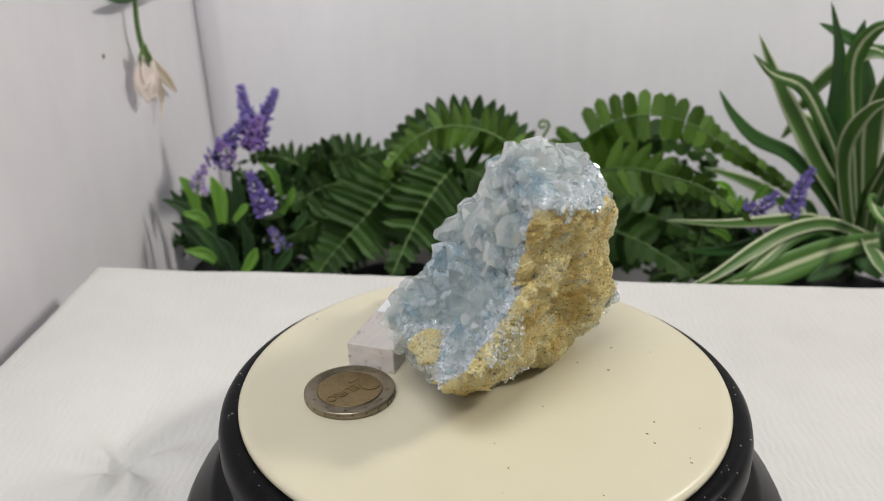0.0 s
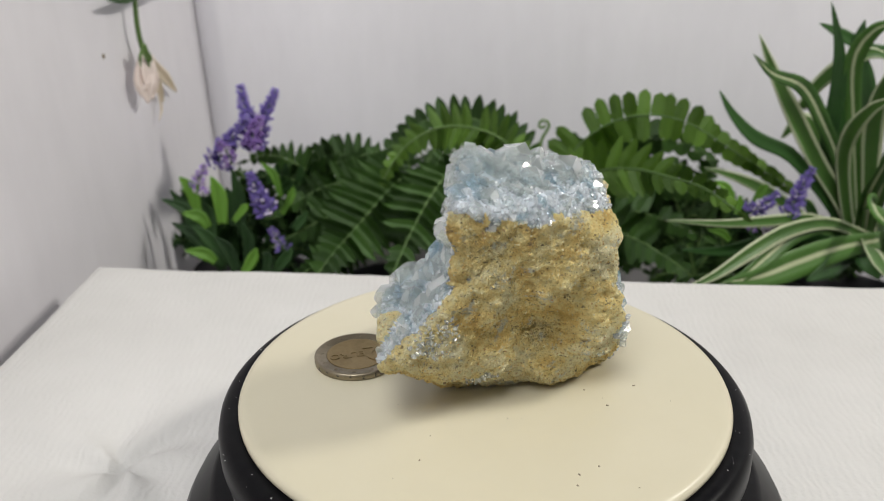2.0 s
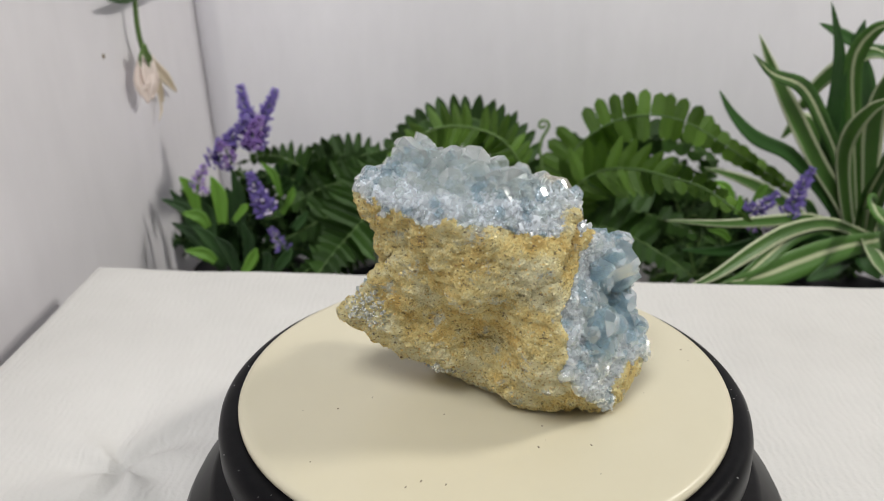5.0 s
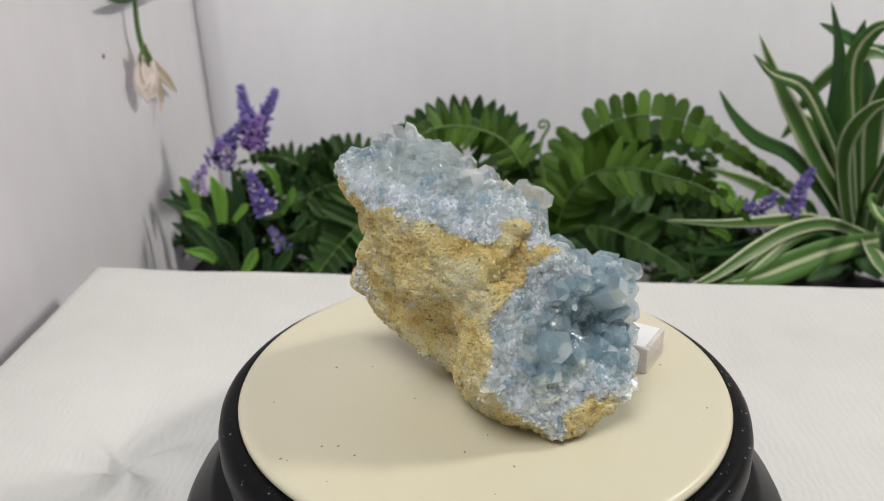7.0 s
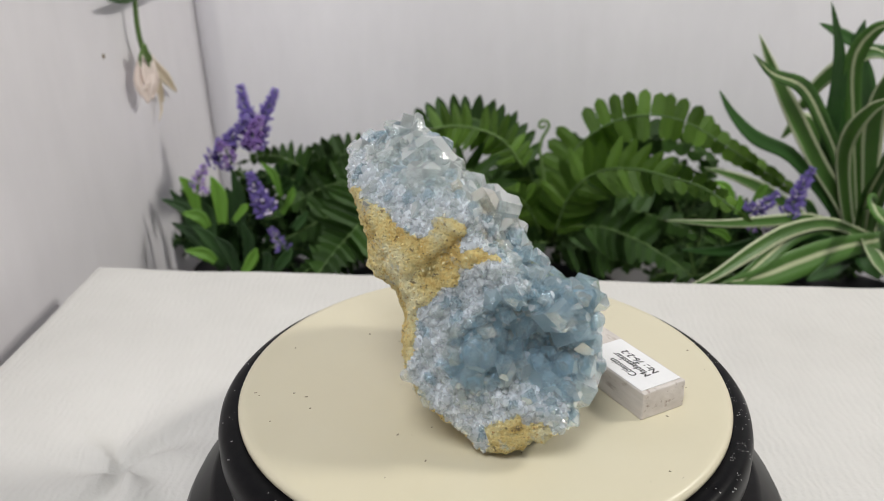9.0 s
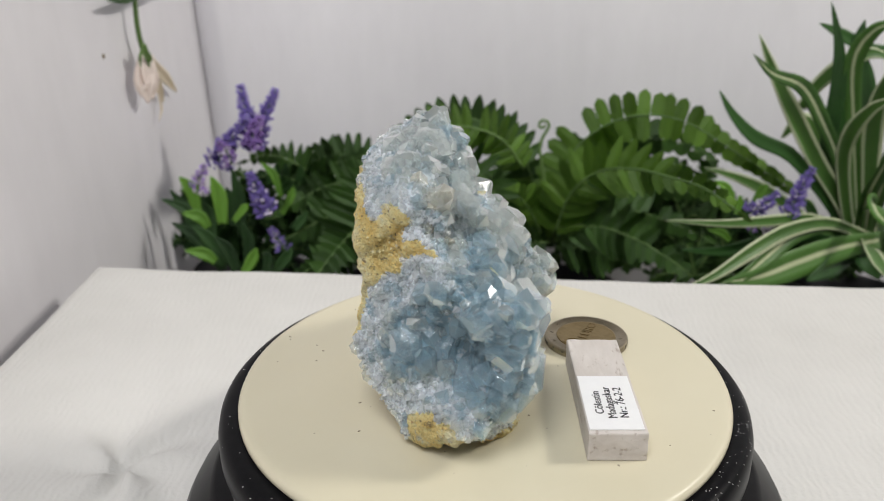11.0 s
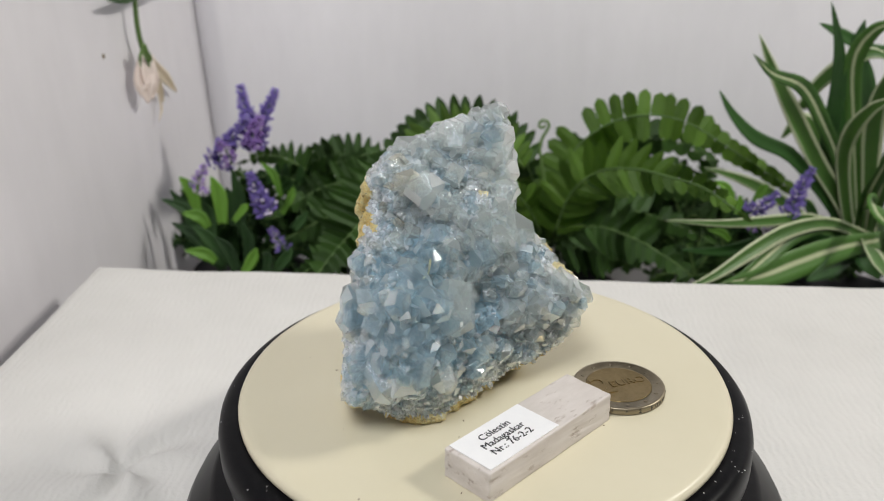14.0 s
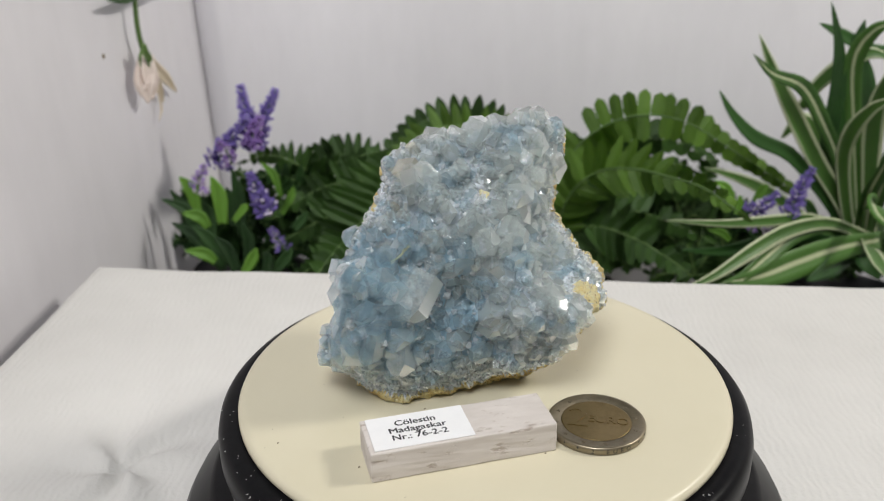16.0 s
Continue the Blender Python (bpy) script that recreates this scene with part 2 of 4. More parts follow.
def coin():
    thing = new("coin")
    tagged(thing, "worn two-euro coin of nickel and brass, lying flat", "coin")
    h, r = 0.0022, 0.012875
    part("ring", lathe([(0, 0.0001), (r - 0.0004, 0.0), (r, 0.0003), (r, h - 0.0003), (r - 0.0003, h), (r - 0.0009, h), (r - 0.0012, h - 0.00018),
                        (0.0094, h - 0.00018), (0.0093, h - 0.0003), (0, h - 0.0003)], 96), NICKEL, thing, "silver-coloured outer ring", True)
    part("core", lathe([(0, h - 0.00028), (0.0091, h - 0.00028), (0.0092, h - 0.0002), (0.0090, h - 0.00012), (0.0087, h - 0.00016), (0, h - 0.00016)], 72), BRASS, thing, "brass-coloured middle", True)
    two = part_mesh("numeral", text_mesh("2", 0.0125, 0.00012), BRASS, thing, "raised numeral")
    two.matrix_basis = pose(-0.0048, 0.0004, h - 0.00008)
    word = part_mesh("lettering", text_mesh("EURO", 0.0042, 0.0001), BRASS, thing, "raised word")
    word.matrix_basis = pose(0.0030, 0.0004, h - 0.00008)
    # twelve small stars on the ring, drawn as flat five-pointed shapes
    bm = bmesh.new()
    pts = [bm.verts.new(((0.00062 if k % 2 == 0 else 0.00027) * math.cos(math.pi / 2 + k * math.pi / 5), (0.00062 if k % 2 == 0 else 0.00027) * math.sin(math.pi / 2 + k * math.pi / 5), 0.00008)) for k in range(10)]
    low = [bm.verts.new(v.co - Vector((0, 0, 0.00016))) for v in pts]
    bm.faces.new(pts)
    for k in range(10):
        bm.faces.new((pts[k], low[k], low[(k + 1) % 10], pts[(k + 1) % 10]))
    me = bpy.data.meshes.new("star")
    bm.to_mesh(me)
    bm.free()
    for k in range(12):
        a = math.radians(30 * k + 15)
        part_mesh("star", me, NICKEL, thing).matrix_basis = pose(0.0106 * math.cos(a), 0.0106 * math.sin(a), h - 0.00017)
    # edge lettering, set round the rim
    for k, ch in enumerate("2 * * * 2 EURO * * * 2 * * * 2 EURO * * * "):
        if ch == " ":
            continue
        a = math.radians(360 * k / 42 + 20)
        g = part_mesh("edge_letter", text_mesh(ch, 0.0017, 0.00006), INK, thing)
        g.matrix_basis = pose(r * math.cos(a), r * math.sin(a), h / 2, 90, 0, math.degrees(a) + 90)
    return thing


def travertine():
    m, t, b = material("pale_travertine", 0.75)
    r, n = noise_ramp(t, 120.0, [(0.25, (0.50, 0.455, 0.42)), (0.55, (0.62, 0.575, 0.54)), (0.8, (0.68, 0.64, 0.60))], 8, stretch=(0.35, 1, 1.6))
    r2, n2 = noise_ramp(t, 420.0, [(0.30, (0.62, 0.55, 0.50)), (0.42, (1, 1, 1))], 5, stretch=(0.4, 1, 1))
    t.links.new(mix(t, 0.8, r.outputs["Color"], r2.outputs["Color"], "MULTIPLY"), b.inputs["Base Color"])
    bump(t, b, r2.outputs["Color"], 0.7, 0.0006)
    return m


STONE = travertine()
BLOCK_L, BLOCK_W, BLOCK_H = 0.0478, 0.0148, 0.0083


def label_block():
    """A small stone bar; the label lies on its top towards the -x end."""
    thing = new("label_block")
    tagged(thing, "small pale travertine bar with a printed paper label", "label holder")
    bm = box(-BLOCK_L / 2, BLOCK_L / 2, -BLOCK_W / 2, BLOCK_W / 2, 0, BLOCK_H, 0.0004, 2)
    bmesh.ops.subdivide_edges(bm, edges=bm.edges[:], cuts=7, use_grid_fill=True)
    for v in bm.verts:
        s = noise.noise(v.co * 420) * 0.00014 + noise.noise(v.co * 1500) * 0.00008
        v.co += v.normal * s
        if v.co.z < 0.0004:
            v.co.z = max(v.co.z, 0)
    part("bar", bm, STONE, thing, "chipped pale stone bar")
    label = part("label", box(-0.0226, 0.0026, -0.0066, 0.0070, BLOCK_H + 0.00005, BLOCK_H + 0.00025), PAPER, thing, "white paper label")
    words = part_mesh("lettering", text_mesh("Cölestin\nMadagaskar\nNr.: 76-2-2", 0.00315, 0.00003), INK, label, "black printed lettering")
    words.matrix_basis = pose(-0.0105, 0.0003, BLOCK_H + 0.00027)
    # printed heavy: the same letters again, a hair to the side
    heavy = part_mesh("lettering", words.data, INK, label)
    heavy.matrix_basis = pose(-0.01038, 0.00034, BLOCK_H + 0.000275)
    return thing


# ---------------------------------------------------------------- the mineral specimen


def ochre_rock():
    m, t, b = material("ochre_matrix", 0.92)
    r, n = noise_ramp(t, 60.0, [(0.31, (0.58, 0.35, 0.10)), (0.40, (0.82, 0.60, 0.21)), (0.48, (0.92, 0.78, 0.36)), (0.57, (0.95, 0.89, 0.58))], 10, 0.72)
    r2, n2 = noise_ramp(t, 800.0, [(0.34, (0.22, 0.14, 0.07)), (0.41, (0.84, 0.76, 0.62)), (0.48, (1.0, 1.0, 0.97))], 9, 0.8)
    c = mix(t, 0.6, r.outputs["Color"], r2.outputs["Color"], "MULTIPLY")
    # grey-white and dark mineral grains
    r3, n3 = noise_ramp(t, 150.0, [(0.57, (0, 0, 0)), (0.63, (0.7, 0.7, 0.7))], 9, 0.7)
    c = mix(t, r3.outputs["Color"], c, (0.62, 0.66, 0.62))
    r4, n4 = noise_ramp(t, 240.0, [(0.33, (0.75, 0.75, 0.75)), (0.37, (0, 0, 0))], 6, 0.7)
    c = mix(t, r4.outputs["Color"], c, (0.16, 0.12, 0.08))
    # small dark flecks and rusty pores
    r5, n5 = noise_ramp(t, 620.0, [(0.36, (0.85, 0.85, 0.85)), (0.40, (0, 0, 0))], 5, 0.65, stretch=(1, 1, 1.8))
    c = mix(t, r5.outputs["Color"], c, (0.20, 0.14, 0.07))
    t.links.new(c, b.inputs["Base Color"])
    v = node(t, "ShaderNodeTexVoronoi", Scale=1500.0)
    co = t.nodes.new("ShaderNodeTexCoord")
    t.links.new(co.outputs["Object"], v.inputs["Vector"])
    add = t.nodes.new("ShaderNodeMath")
    add.operation = "MULTIPLY_ADD"
    t.links.new(v.outputs["Distance"], add.inputs[0])
    add.inputs[1].default_value = -0.6
    t.links.new(n2.outputs["Fac"], add.inputs[2])
    bump(t, b, add.outputs[0], 1.0, 0.0016)
    return m


def celestine(name, tint, clear, rough, seen=0.72, glow=0.3, veil=0.5):
    """Pale blue translucent crystal: clear gloss over soft light within, with white veils and healed cracks."""
    m, t, b = material(name, rough)
    geo = t.nodes.new("ShaderNodeNewGeometry")
    info = t.nodes.new("ShaderNodeObjectInfo")
    r, n = noise_ramp(t, 130.0, [(0.3, tuple(0.72 * v for v in tint)), (0.7, tint)], 5)
    c = mix(t, geo.outputs["Random Per Island"], r.outputs["Color"], tuple(min(1, 0.10 + 0.98 * v) for v in tint))
    c = mix(t, info.outputs["Random"], c, tuple(0.84 * v for v in tint))
    r5, n5 = noise_ramp(t, 420.0, [(0.52, (0, 0, 0)), (0.66, (veil,) * 3)], 7, 0.7)
    c = mix(t, r5.outputs["Color"], c, (0.86, 0.88, 0.90))
    t.links.new(c, b.inputs["Base Color"])
    b.inputs["IOR"].default_value = 1.40
    b.inputs["Specular IOR Level"].default_value = 0.35
    b.inputs["Transmission Weight"].default_value = clear
    b.inputs["Alpha"].default_value = seen
    r2, n2 = noise_ramp(t, 700.0, [(0.35, (rough,) * 3), (0.7, (rough + 0.22,) * 3)], 5)
    t.links.new(r2.outputs["Color"], b.inputs["Roughness"])
    bump(t, b, n2.outputs["Fac"], 0.12, 0.0003)
    thin = t.nodes.new("ShaderNodeBsdfTranslucent")
    t.links.new(c, thin.inputs["Color"])
    both = t.nodes.new("ShaderNodeMixShader")
    both.inputs[0].default_value = glow
    t.links.new(b.outputs[0], both.inputs[1])
    t.links.new(thin.outputs[0], both.inputs[2])
    t.links.new(both.outputs[0], t.nodes["Material Output"].inputs["Surface"])
    return m


def crumb_rock():
    """Loose-looking grains of the matrix, each of its own shade."""
    m, t, b = material("ochre_grain", 0.9)
    geo = t.nodes.new("ShaderNodeNewGeometry")
    r = t.nodes.new("ShaderNodeValToRGB")
    stops = [(0.0, (0.16, 0.11, 0.06)), (0.05, (0.52, 0.33, 0.11)), (0.25, (0.76, 0.55, 0.19)), (0.70, (0.90, 0.75, 0.35)), (1.0, (0.90, 0.82, 0.52))]
    while len(r.color_ramp.elements) < len(stops):
        r.color_ramp.elements.new(0.5)
    for e, (pos, col) in zip(r.color_ramp.elements, stops):
        e.position, e.color = pos, (*col, 1)
    t.links.new(geo.outputs["Random Per Island"], r.inputs["Fac"])
    r2, n2 = noise_ramp(t, 1800.0, [(0.3, (0.7, 0.7, 0.7)), (0.7, (1, 1, 1))], 4)
    t.links.new(mix(t, 1.0, r.outputs["Color"], r2.outputs["Color"], "MULTIPLY"), b.inputs["Base Color"])
    bump(t, b, n2.outputs["Fac"], 0.5, 0.0003)
    return m


GRAIN = crumb_rock()
OCHRE = ochre_rock()
BLUE = celestine("blue_celestine", (0.47, 0.64, 0.73), 0.74, 0.02, 0.60, 0.12, 0.25)
PALE = celestine("pale_celestine", (0.72, 0.79, 0.78), 0.74, 0.02, 0.56, 0.12, 0.25)
HONEY = celestine("honey_celestine", (0.86, 0.81, 0.66), 0.76, 0.05, 0.54, 0.14, 0.2)
FROST = celestine("white_druse", (0.83, 0.88, 0.905), 0.55, 0.04, 0.66, 0.16, 0.3)
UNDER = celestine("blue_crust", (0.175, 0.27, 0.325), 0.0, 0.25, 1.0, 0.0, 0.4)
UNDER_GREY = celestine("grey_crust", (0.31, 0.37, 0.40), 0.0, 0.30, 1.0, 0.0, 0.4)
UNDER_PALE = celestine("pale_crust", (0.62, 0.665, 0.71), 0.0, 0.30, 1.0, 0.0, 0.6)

# the solid lumps that make up the rock, by their corners in millimetres
LOWER = [(-5, -9, 1), (2, 27, 0), (28, 27, 2), (19, 6, 2), (-7, -29, 15), (-15, -16, 11), (1, 41, 23), (17, 42, 11), (38, 11, 21), (21, -4, 12), (-1, -35, 21), (-18, 1, 27), (3, 39, 41), (34, 7, 45)]
UPPER = [(-7, -2, 38), (2, -11, 19), (5, -20, 21), (24, -9, 35), (36, 7, 48), (4, 18, 44), (23, -28, 65), (5, -19, 73), (12, -36, 66), (31, -11, 58), (28, -3, 63), (22, 18, 63)]
TIP = [(-9, -36, 19), (3, 18, 0), (-18, -9, 10), (8, -27, 22), (28, -19, 63), (-3, -40, 25), (10, 16, 61), (-26, -12, 27)]
WAIST = [(-23, -6, 26), (3, 16, 5), (11, 42, 35), (32, 12, 14), (32, 5, 30), (6, -21, 47), (-1, 1, 56), (-2, 16, 38), (22, 17, 56), (31, 4, 60), (-13, -25, 13)]
# hollows: centre, radius and depth in millimetres
HOLLOWS = ((Vector((25, -9, 23)), 9, 10.0), (Vector((16, -8, 12)), 8, 2.5), (Vector((19, 36, 29)), 8, 10.0), (Vector((-12, 16, 30)), 10, 12.0), (Vector((-17, 6, 22)), 7, 5.0), (Vector((8, 23, 45)), 6, 3.0), (Vector((-11, -18, 35)), 9, 8.0), (Vector((27, -12, 41)), 7, -3.5))
# the few crystals that stand out: seat, way, half width and length in millimetres
GREAT = ((12, 35, 37, 0.0, 1.0, 0.45, 5.8, 5), (20, 28, 42, 0.5, 0.7, 0.6, 3.6, 5), (23, 24, 41, 0.6, 0.6, 0.6, 3.0, 4.5), (23, 28, 25, 0.6, 0.8, 0.3, 3.4, 5), (16, 35, 21, 0.2, 1.0, 0.2, 3.2, 4.5),
         (7, -18, 68, -0.1, 0.0, 1.0, 3.0, 8), (12, -12, 68, 0.1, 0.2, 1.0, 3.8, 6), (19, 0, 64, 0.3, 0.4, 1.0, 3.6, 6), (4, -8, 62, -0.9, 0.2, 0.5, 3.8, 4.5), (8, 3, 61, -0.7, 0.5, 0.6, 3.4, 4.5),
         (8, 36, 36, -0.5, 1.0, 0.2, 4.2, 5), (-4, 30, 36, -0.5, 0.9, 0.3, 3.8, 4), (5, 22, 44, -0.6, 0.6, 0.5, 3.6, 4), (28, -14, 59, 0.8, -0.2, 0.8, 2.4, 3))


# bare ochre spots within the crystal field: centre and radius in millimetres
BARE = ((Vector((-15, -28, 26)), 5.5), (Vector((21, 38, 7)), 5), (Vector((26, 34, 7)), 6.5), (Vector((-18, 2, 19)), 3.5), (Vector((27, 15, 56)), 4.5), (Vector((1, 36, 6)), 4))


def lump(points):
    bm = bmesh.new()
    for q in points:
        bm.verts.new(Vector(q) * 0.001)
    bmesh.ops.convex_hull(bm, input=bm.verts[:])
    bmesh.ops.delete(bm, geom=[v for v in bm.verts if not v.link_faces], context="VERTS")
    return bm


def is_crystal(p, n):
    """Whether crystals grow at this place of the rock (millimetres, outward normal)."""
    x, y, z = p
    w = 2.2 * noise.noise(Vector(p) * 0.16) + 1.2 * noise.noise(Vector(p) * 0.5)
    az = math.degrees(math.atan2(n.y, n.x))
    if z < 3.5 + w or n.z < (-0.60 if -110 < az < 45 else -0.93):
        return False
    if any((Vector(p) - c).length < r + w for c, r in BARE):
        return False
    if x > 17 and 43 < z < 53 + w and y < 16:
        return False
    if z > 58.5 + w - 0.22 * min(0, y + 10) - 0.25 * max(0, y + 5):
        return True
    if y > 9.5 + w + max(0, z - 38) * 0.8 and z < 50 and x > -5:
        return True
    return az > 62 + 3 * w or az < -127 + 3 * w


# a crack across the matrix, by its places in millimetres
CRACK = [Vector(q) for q in ((8, -32, 48), (11, -31, 45), (14, -29, 42), (16, -25, 38), (19, -20, 35))]


def to_crack(p):
    best = 99.0
    for a, b in zip(CRACK, CRACK[1:]):
        u = max(0, min(1, (p - a).dot(b - a) / (b - a).length_squared))
        d = p - (a + (b - a) * u)
        best = min(best, math.hypot(d.x * 0.4, d.y * 0.6, d.z))
    return best


def crystal(base, way, radius, length, rnd):
    """A stubby prism with a sloping wedge-shaped end: its corners and faces."""
    way = way.normalized()
    side = way.cross(Vector((rnd.uniform(-1, 1), rnd.uniform(-1, 1), rnd.uniform(-1, 1)))).normalized()
    up = side.cross(way)
    n = rnd.choice((4, 5, 6, 6))
    flat = rnd.uniform(0.6, 1.0)
    turn = [2 * math.pi * (i + rnd.uniform(-0.16, 0.16)) / n for i in range(n)]
    lean = (rnd.uniform(-0.3, 0.3), rnd.uniform(-0.3, 0.3))
    slope = (rnd.uniform(-0.22, 0.22), rnd.uniform(-0.22, 0.22))
    verts, faces = [], []
    shoulder, crown = rnd.uniform(0.40, 0.72), rnd.uniform(0.12, 0.58)
    for h, s, k in ((-0.7, 0.9, 0), (shoulder, 1.0, 0.5), (1.0, crown, 1)):
        for a in turn:
            u, v = math.cos(a) * s, flat * math.sin(a) * s
            verts.append(base + way * length * (h + k * (slope[0] * u + slope[1] * v)) + radius * ((u + k * k * lean[0] * (k == 1)) * side + (v + lean[1] * (k == 1)) * up))
    for r in range(2):
        for i in range(n):
            j = (i + 1) % n
            faces.append((r * n + i, r * n + j, (r + 1) * n + j, (r + 1) * n + i))
    faces.append(tuple(range(2 * n, 3 * n)))
    faces.append(tuple(range(n - 1, -1, -1)))
    return verts, faces


def joined(name, pieces):
    verts, faces = [], []
    for v, f in pieces:
        k = len(verts)
        verts += v
        faces += [tuple(i + k for i in q) for q in f]
    me = bpy.data.meshes.new(name)
    me.from_pydata(verts, [], faces)
    return me


def spaced(seats, gap, rnd, most):
    """Seats drawn by chance, none nearer to another than the gap that it asks for."""
    cells, out = {}, []
    for s in rnd.sample(seats, len(seats)):
        g = gap(s)
        if not g:
            continue
        k = tuple(int(c // 0.004) for c in s[0])
        near = [o for i in (-1, 0, 1) for j in (-1, 0, 1) for l in (-1, 0, 1) for o in cells.get((k[0] + i, k[1] + j, k[2] + l), ())]
        if all((o - s[0]).length > g for o in near):
            cells.setdefault(k, []).append(s[0])
            out.append((s, g))
            if len(out) == most:
                break
    return out


def specimen():
    thing = new("mineral_specimen")
    tagged(thing, "pale blue celestine crystal cluster on rough ochre matrix rock", "mineral")
    raw = bmesh.new()
    for pts in (LOWER, UPPER, TIP, WAIST):
        b = lump(pts)
        me = bpy.data.meshes.new("lump")
        b.to_mesh(me)
        b.free()
        raw.from_mesh(me)
    me = bpy.data.meshes.new("rough")
    raw.to_mesh(me)
    raw.free()
    ob = new("rough", me)
    md = ob.modifiers.new("join", "REMESH")
    md.mode, md.voxel_size = "VOXEL", 0.0006
    sm = ob.modifiers.new("soft", "SMOOTH")
    sm.factor, sm.iterations = 0.5, 10
    bpy.context.view_layer.update()
    core = bpy.data.meshes.new_from_object(ob.evaluated_get(bpy.context.evaluated_depsgraph_get()))
    bpy.data.objects.remove(ob)
    bm = bmesh.new()
    bm.from_mesh(core)
    bm.normal_update()
    grows = {}
    for v in bm.verts:
        p = v.co * 1000
        grows[v] = is_crystal(p, v.normal)
        d = 1.5 * noise.noise(p * 0.10) + 0.9 * noise.noise(p * 0.28) + 0.5 * noise.noise(p * 0.7) + 0.32 * noise.noise(p * 1.7)
        for c, r, deep in HOLLOWS:
            d -= deep * math.exp(-((p - c).length / r) ** 2)
        d += 0.0 if grows[v] and v.normal.x < 0.1 else 1.0 if grows[v] else 1.4
        if not grows[v]:
            d -= 1.5 * math.exp(-(to_crack(p) / 0.8) ** 2)
            # layered ledges and crumbs of the matrix
            d += 0.9 * noise.noise(p * 0.42 + Vector((7, 0, 0))) + 0.6 * abs(noise.noise(Vector((p.x * 0.2, p.y * 0.2, p.z * 0.9)))) + 0.30 * noise.noise(p * 3.1)
        q = v.co + v.normal * d * 0.001
        q.z = max(q.z, 0.0002)
        v.co = q
    bm.normal_update()
    seats, bare = [], []
    for f in bm.faces:
        g = sum(grows[v] for v in f.verts) * 2 > len(f.verts)
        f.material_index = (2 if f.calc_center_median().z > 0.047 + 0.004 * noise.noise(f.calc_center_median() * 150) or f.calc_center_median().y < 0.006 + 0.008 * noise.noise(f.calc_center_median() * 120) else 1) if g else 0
        (seats if g else bare).append((f.calc_center_median(), f.normal.copy()))
    rnd = random.Random(11)
    kd = KDTree(len(bare))
    for i, (c, n) in enumerate(bare):
        kd.insert(c, i)
    kd.balance()
    seats = [(c, n, kd.find(c)[2]) for c, n in seats]

    def rim(s):
        """How far the fine druse reaches in from the bare matrix."""
        return 0.0085 if s[1].x > 0.15 or (s[1].x > -0.2 and s[0].z > 0.05) else 0.004

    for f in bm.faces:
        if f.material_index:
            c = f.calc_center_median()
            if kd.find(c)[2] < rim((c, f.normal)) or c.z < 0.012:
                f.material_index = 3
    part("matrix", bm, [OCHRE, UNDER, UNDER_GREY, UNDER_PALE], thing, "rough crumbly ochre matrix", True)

    def grown(picked, tall, tilt):
        for (c, n, d), g in picked:
            way = n + Vector((rnd.gauss(0, tilt), rnd.gauss(0, tilt), rnd.gauss(0, tilt)))
            yield c, d, crystal(c - n * g * 0.15, way, g * rnd.uniform(0.66, 0.88), g * rnd.uniform(*tall), rnd)

    big = spaced(seats, lambda s: rnd.choice((0.0042, 0.0056, 0.0070)) if s[2] > rim(s) + 0.002 and s[0].z > 0.013 else (rnd.choice((0.0026, 0.0034)) if s[2] > rim(s) and s[0].z > 0.008 else 0), rnd, 290)
    for c, d, (v, f) in grown(big, (0.60, 1.10), 0.30):
        me = bpy.data.meshes.new("crystal")
        me.from_pydata(v, [], f)
        p = c * 1000
        warm = (p - Vector((23, 18, 59))).length < 11
        mat = HONEY if warm and rnd.random() < 0.6 else BLUE if rnd.random() < (0.8 if p.y > 12 and p.z < 46 else 0.12) else PALE
        part_mesh("crystal", me, mat, thing)
    for x, y, z, u, v, w, wide, tall in GREAT:
        me = bpy.data.meshes.new("crystal")
        vs, fs = crystal(Vector((x, y, z)) * 0.001, Vector((u, v, w)), wide * 0.001, tall * 0.001, rnd)
        me.from_pydata(vs, [], fs)
        part_mesh("crystal", me, BLUE if z < 50 else PALE, thing, "large clear blue crystal" if z < 50 else "")
    small = spaced(seats, lambda s: rnd.uniform(0.0018, 0.0030) if s[0].z > 0.004 and (rim(s) - 0.002 < s[2] < rim(s) + 0.003 or rnd.random() < 0.045) else 0, rnd, 2200)
    made = [q for _, _, q in grown(small, (0.45, 0.85), 0.38)]
    tagged(part_mesh("crystal_growth", joined("crystal_growth", made[::3]), BLUE, thing, "small glassy pale blue crystals"), kind="stuff")
    tagged(part_mesh("crystal_growth", joined("crystal_growth", [q for k, q in enumerate(made) if k % 3]), PALE, thing, "small clear greyish crystals"), kind="stuff")
    # a frosted patch on the matrix and stray grains along the border
    seats += [(c, n, 0.0) for c, n in bare if min((c * 1000 - Vector(q)).length for q in ((8, -33, 32), (4, -35, 28), (9, -15, 8))) < 3.5 + 4 * noise.noise(c * 900) and rnd.random() < 0.4]
    fine = spaced(seats, lambda s: rnd.uniform(0.0005, 0.0009) if s[2] == 0 else rnd.uniform(0.0006, 0.0015) if s[2] < rim(s) or s[0].z < 0.012 or rnd.random() < 0.02 else 0, rnd, 16000)
    tagged(part_mesh("druse", joined("druse", [q for _, _, q in grown(fine, (0.8, 1.5), 0.5)]), FROST, thing, "sparkling crust of fine white crystals"), kind="stuff")
    grains = []
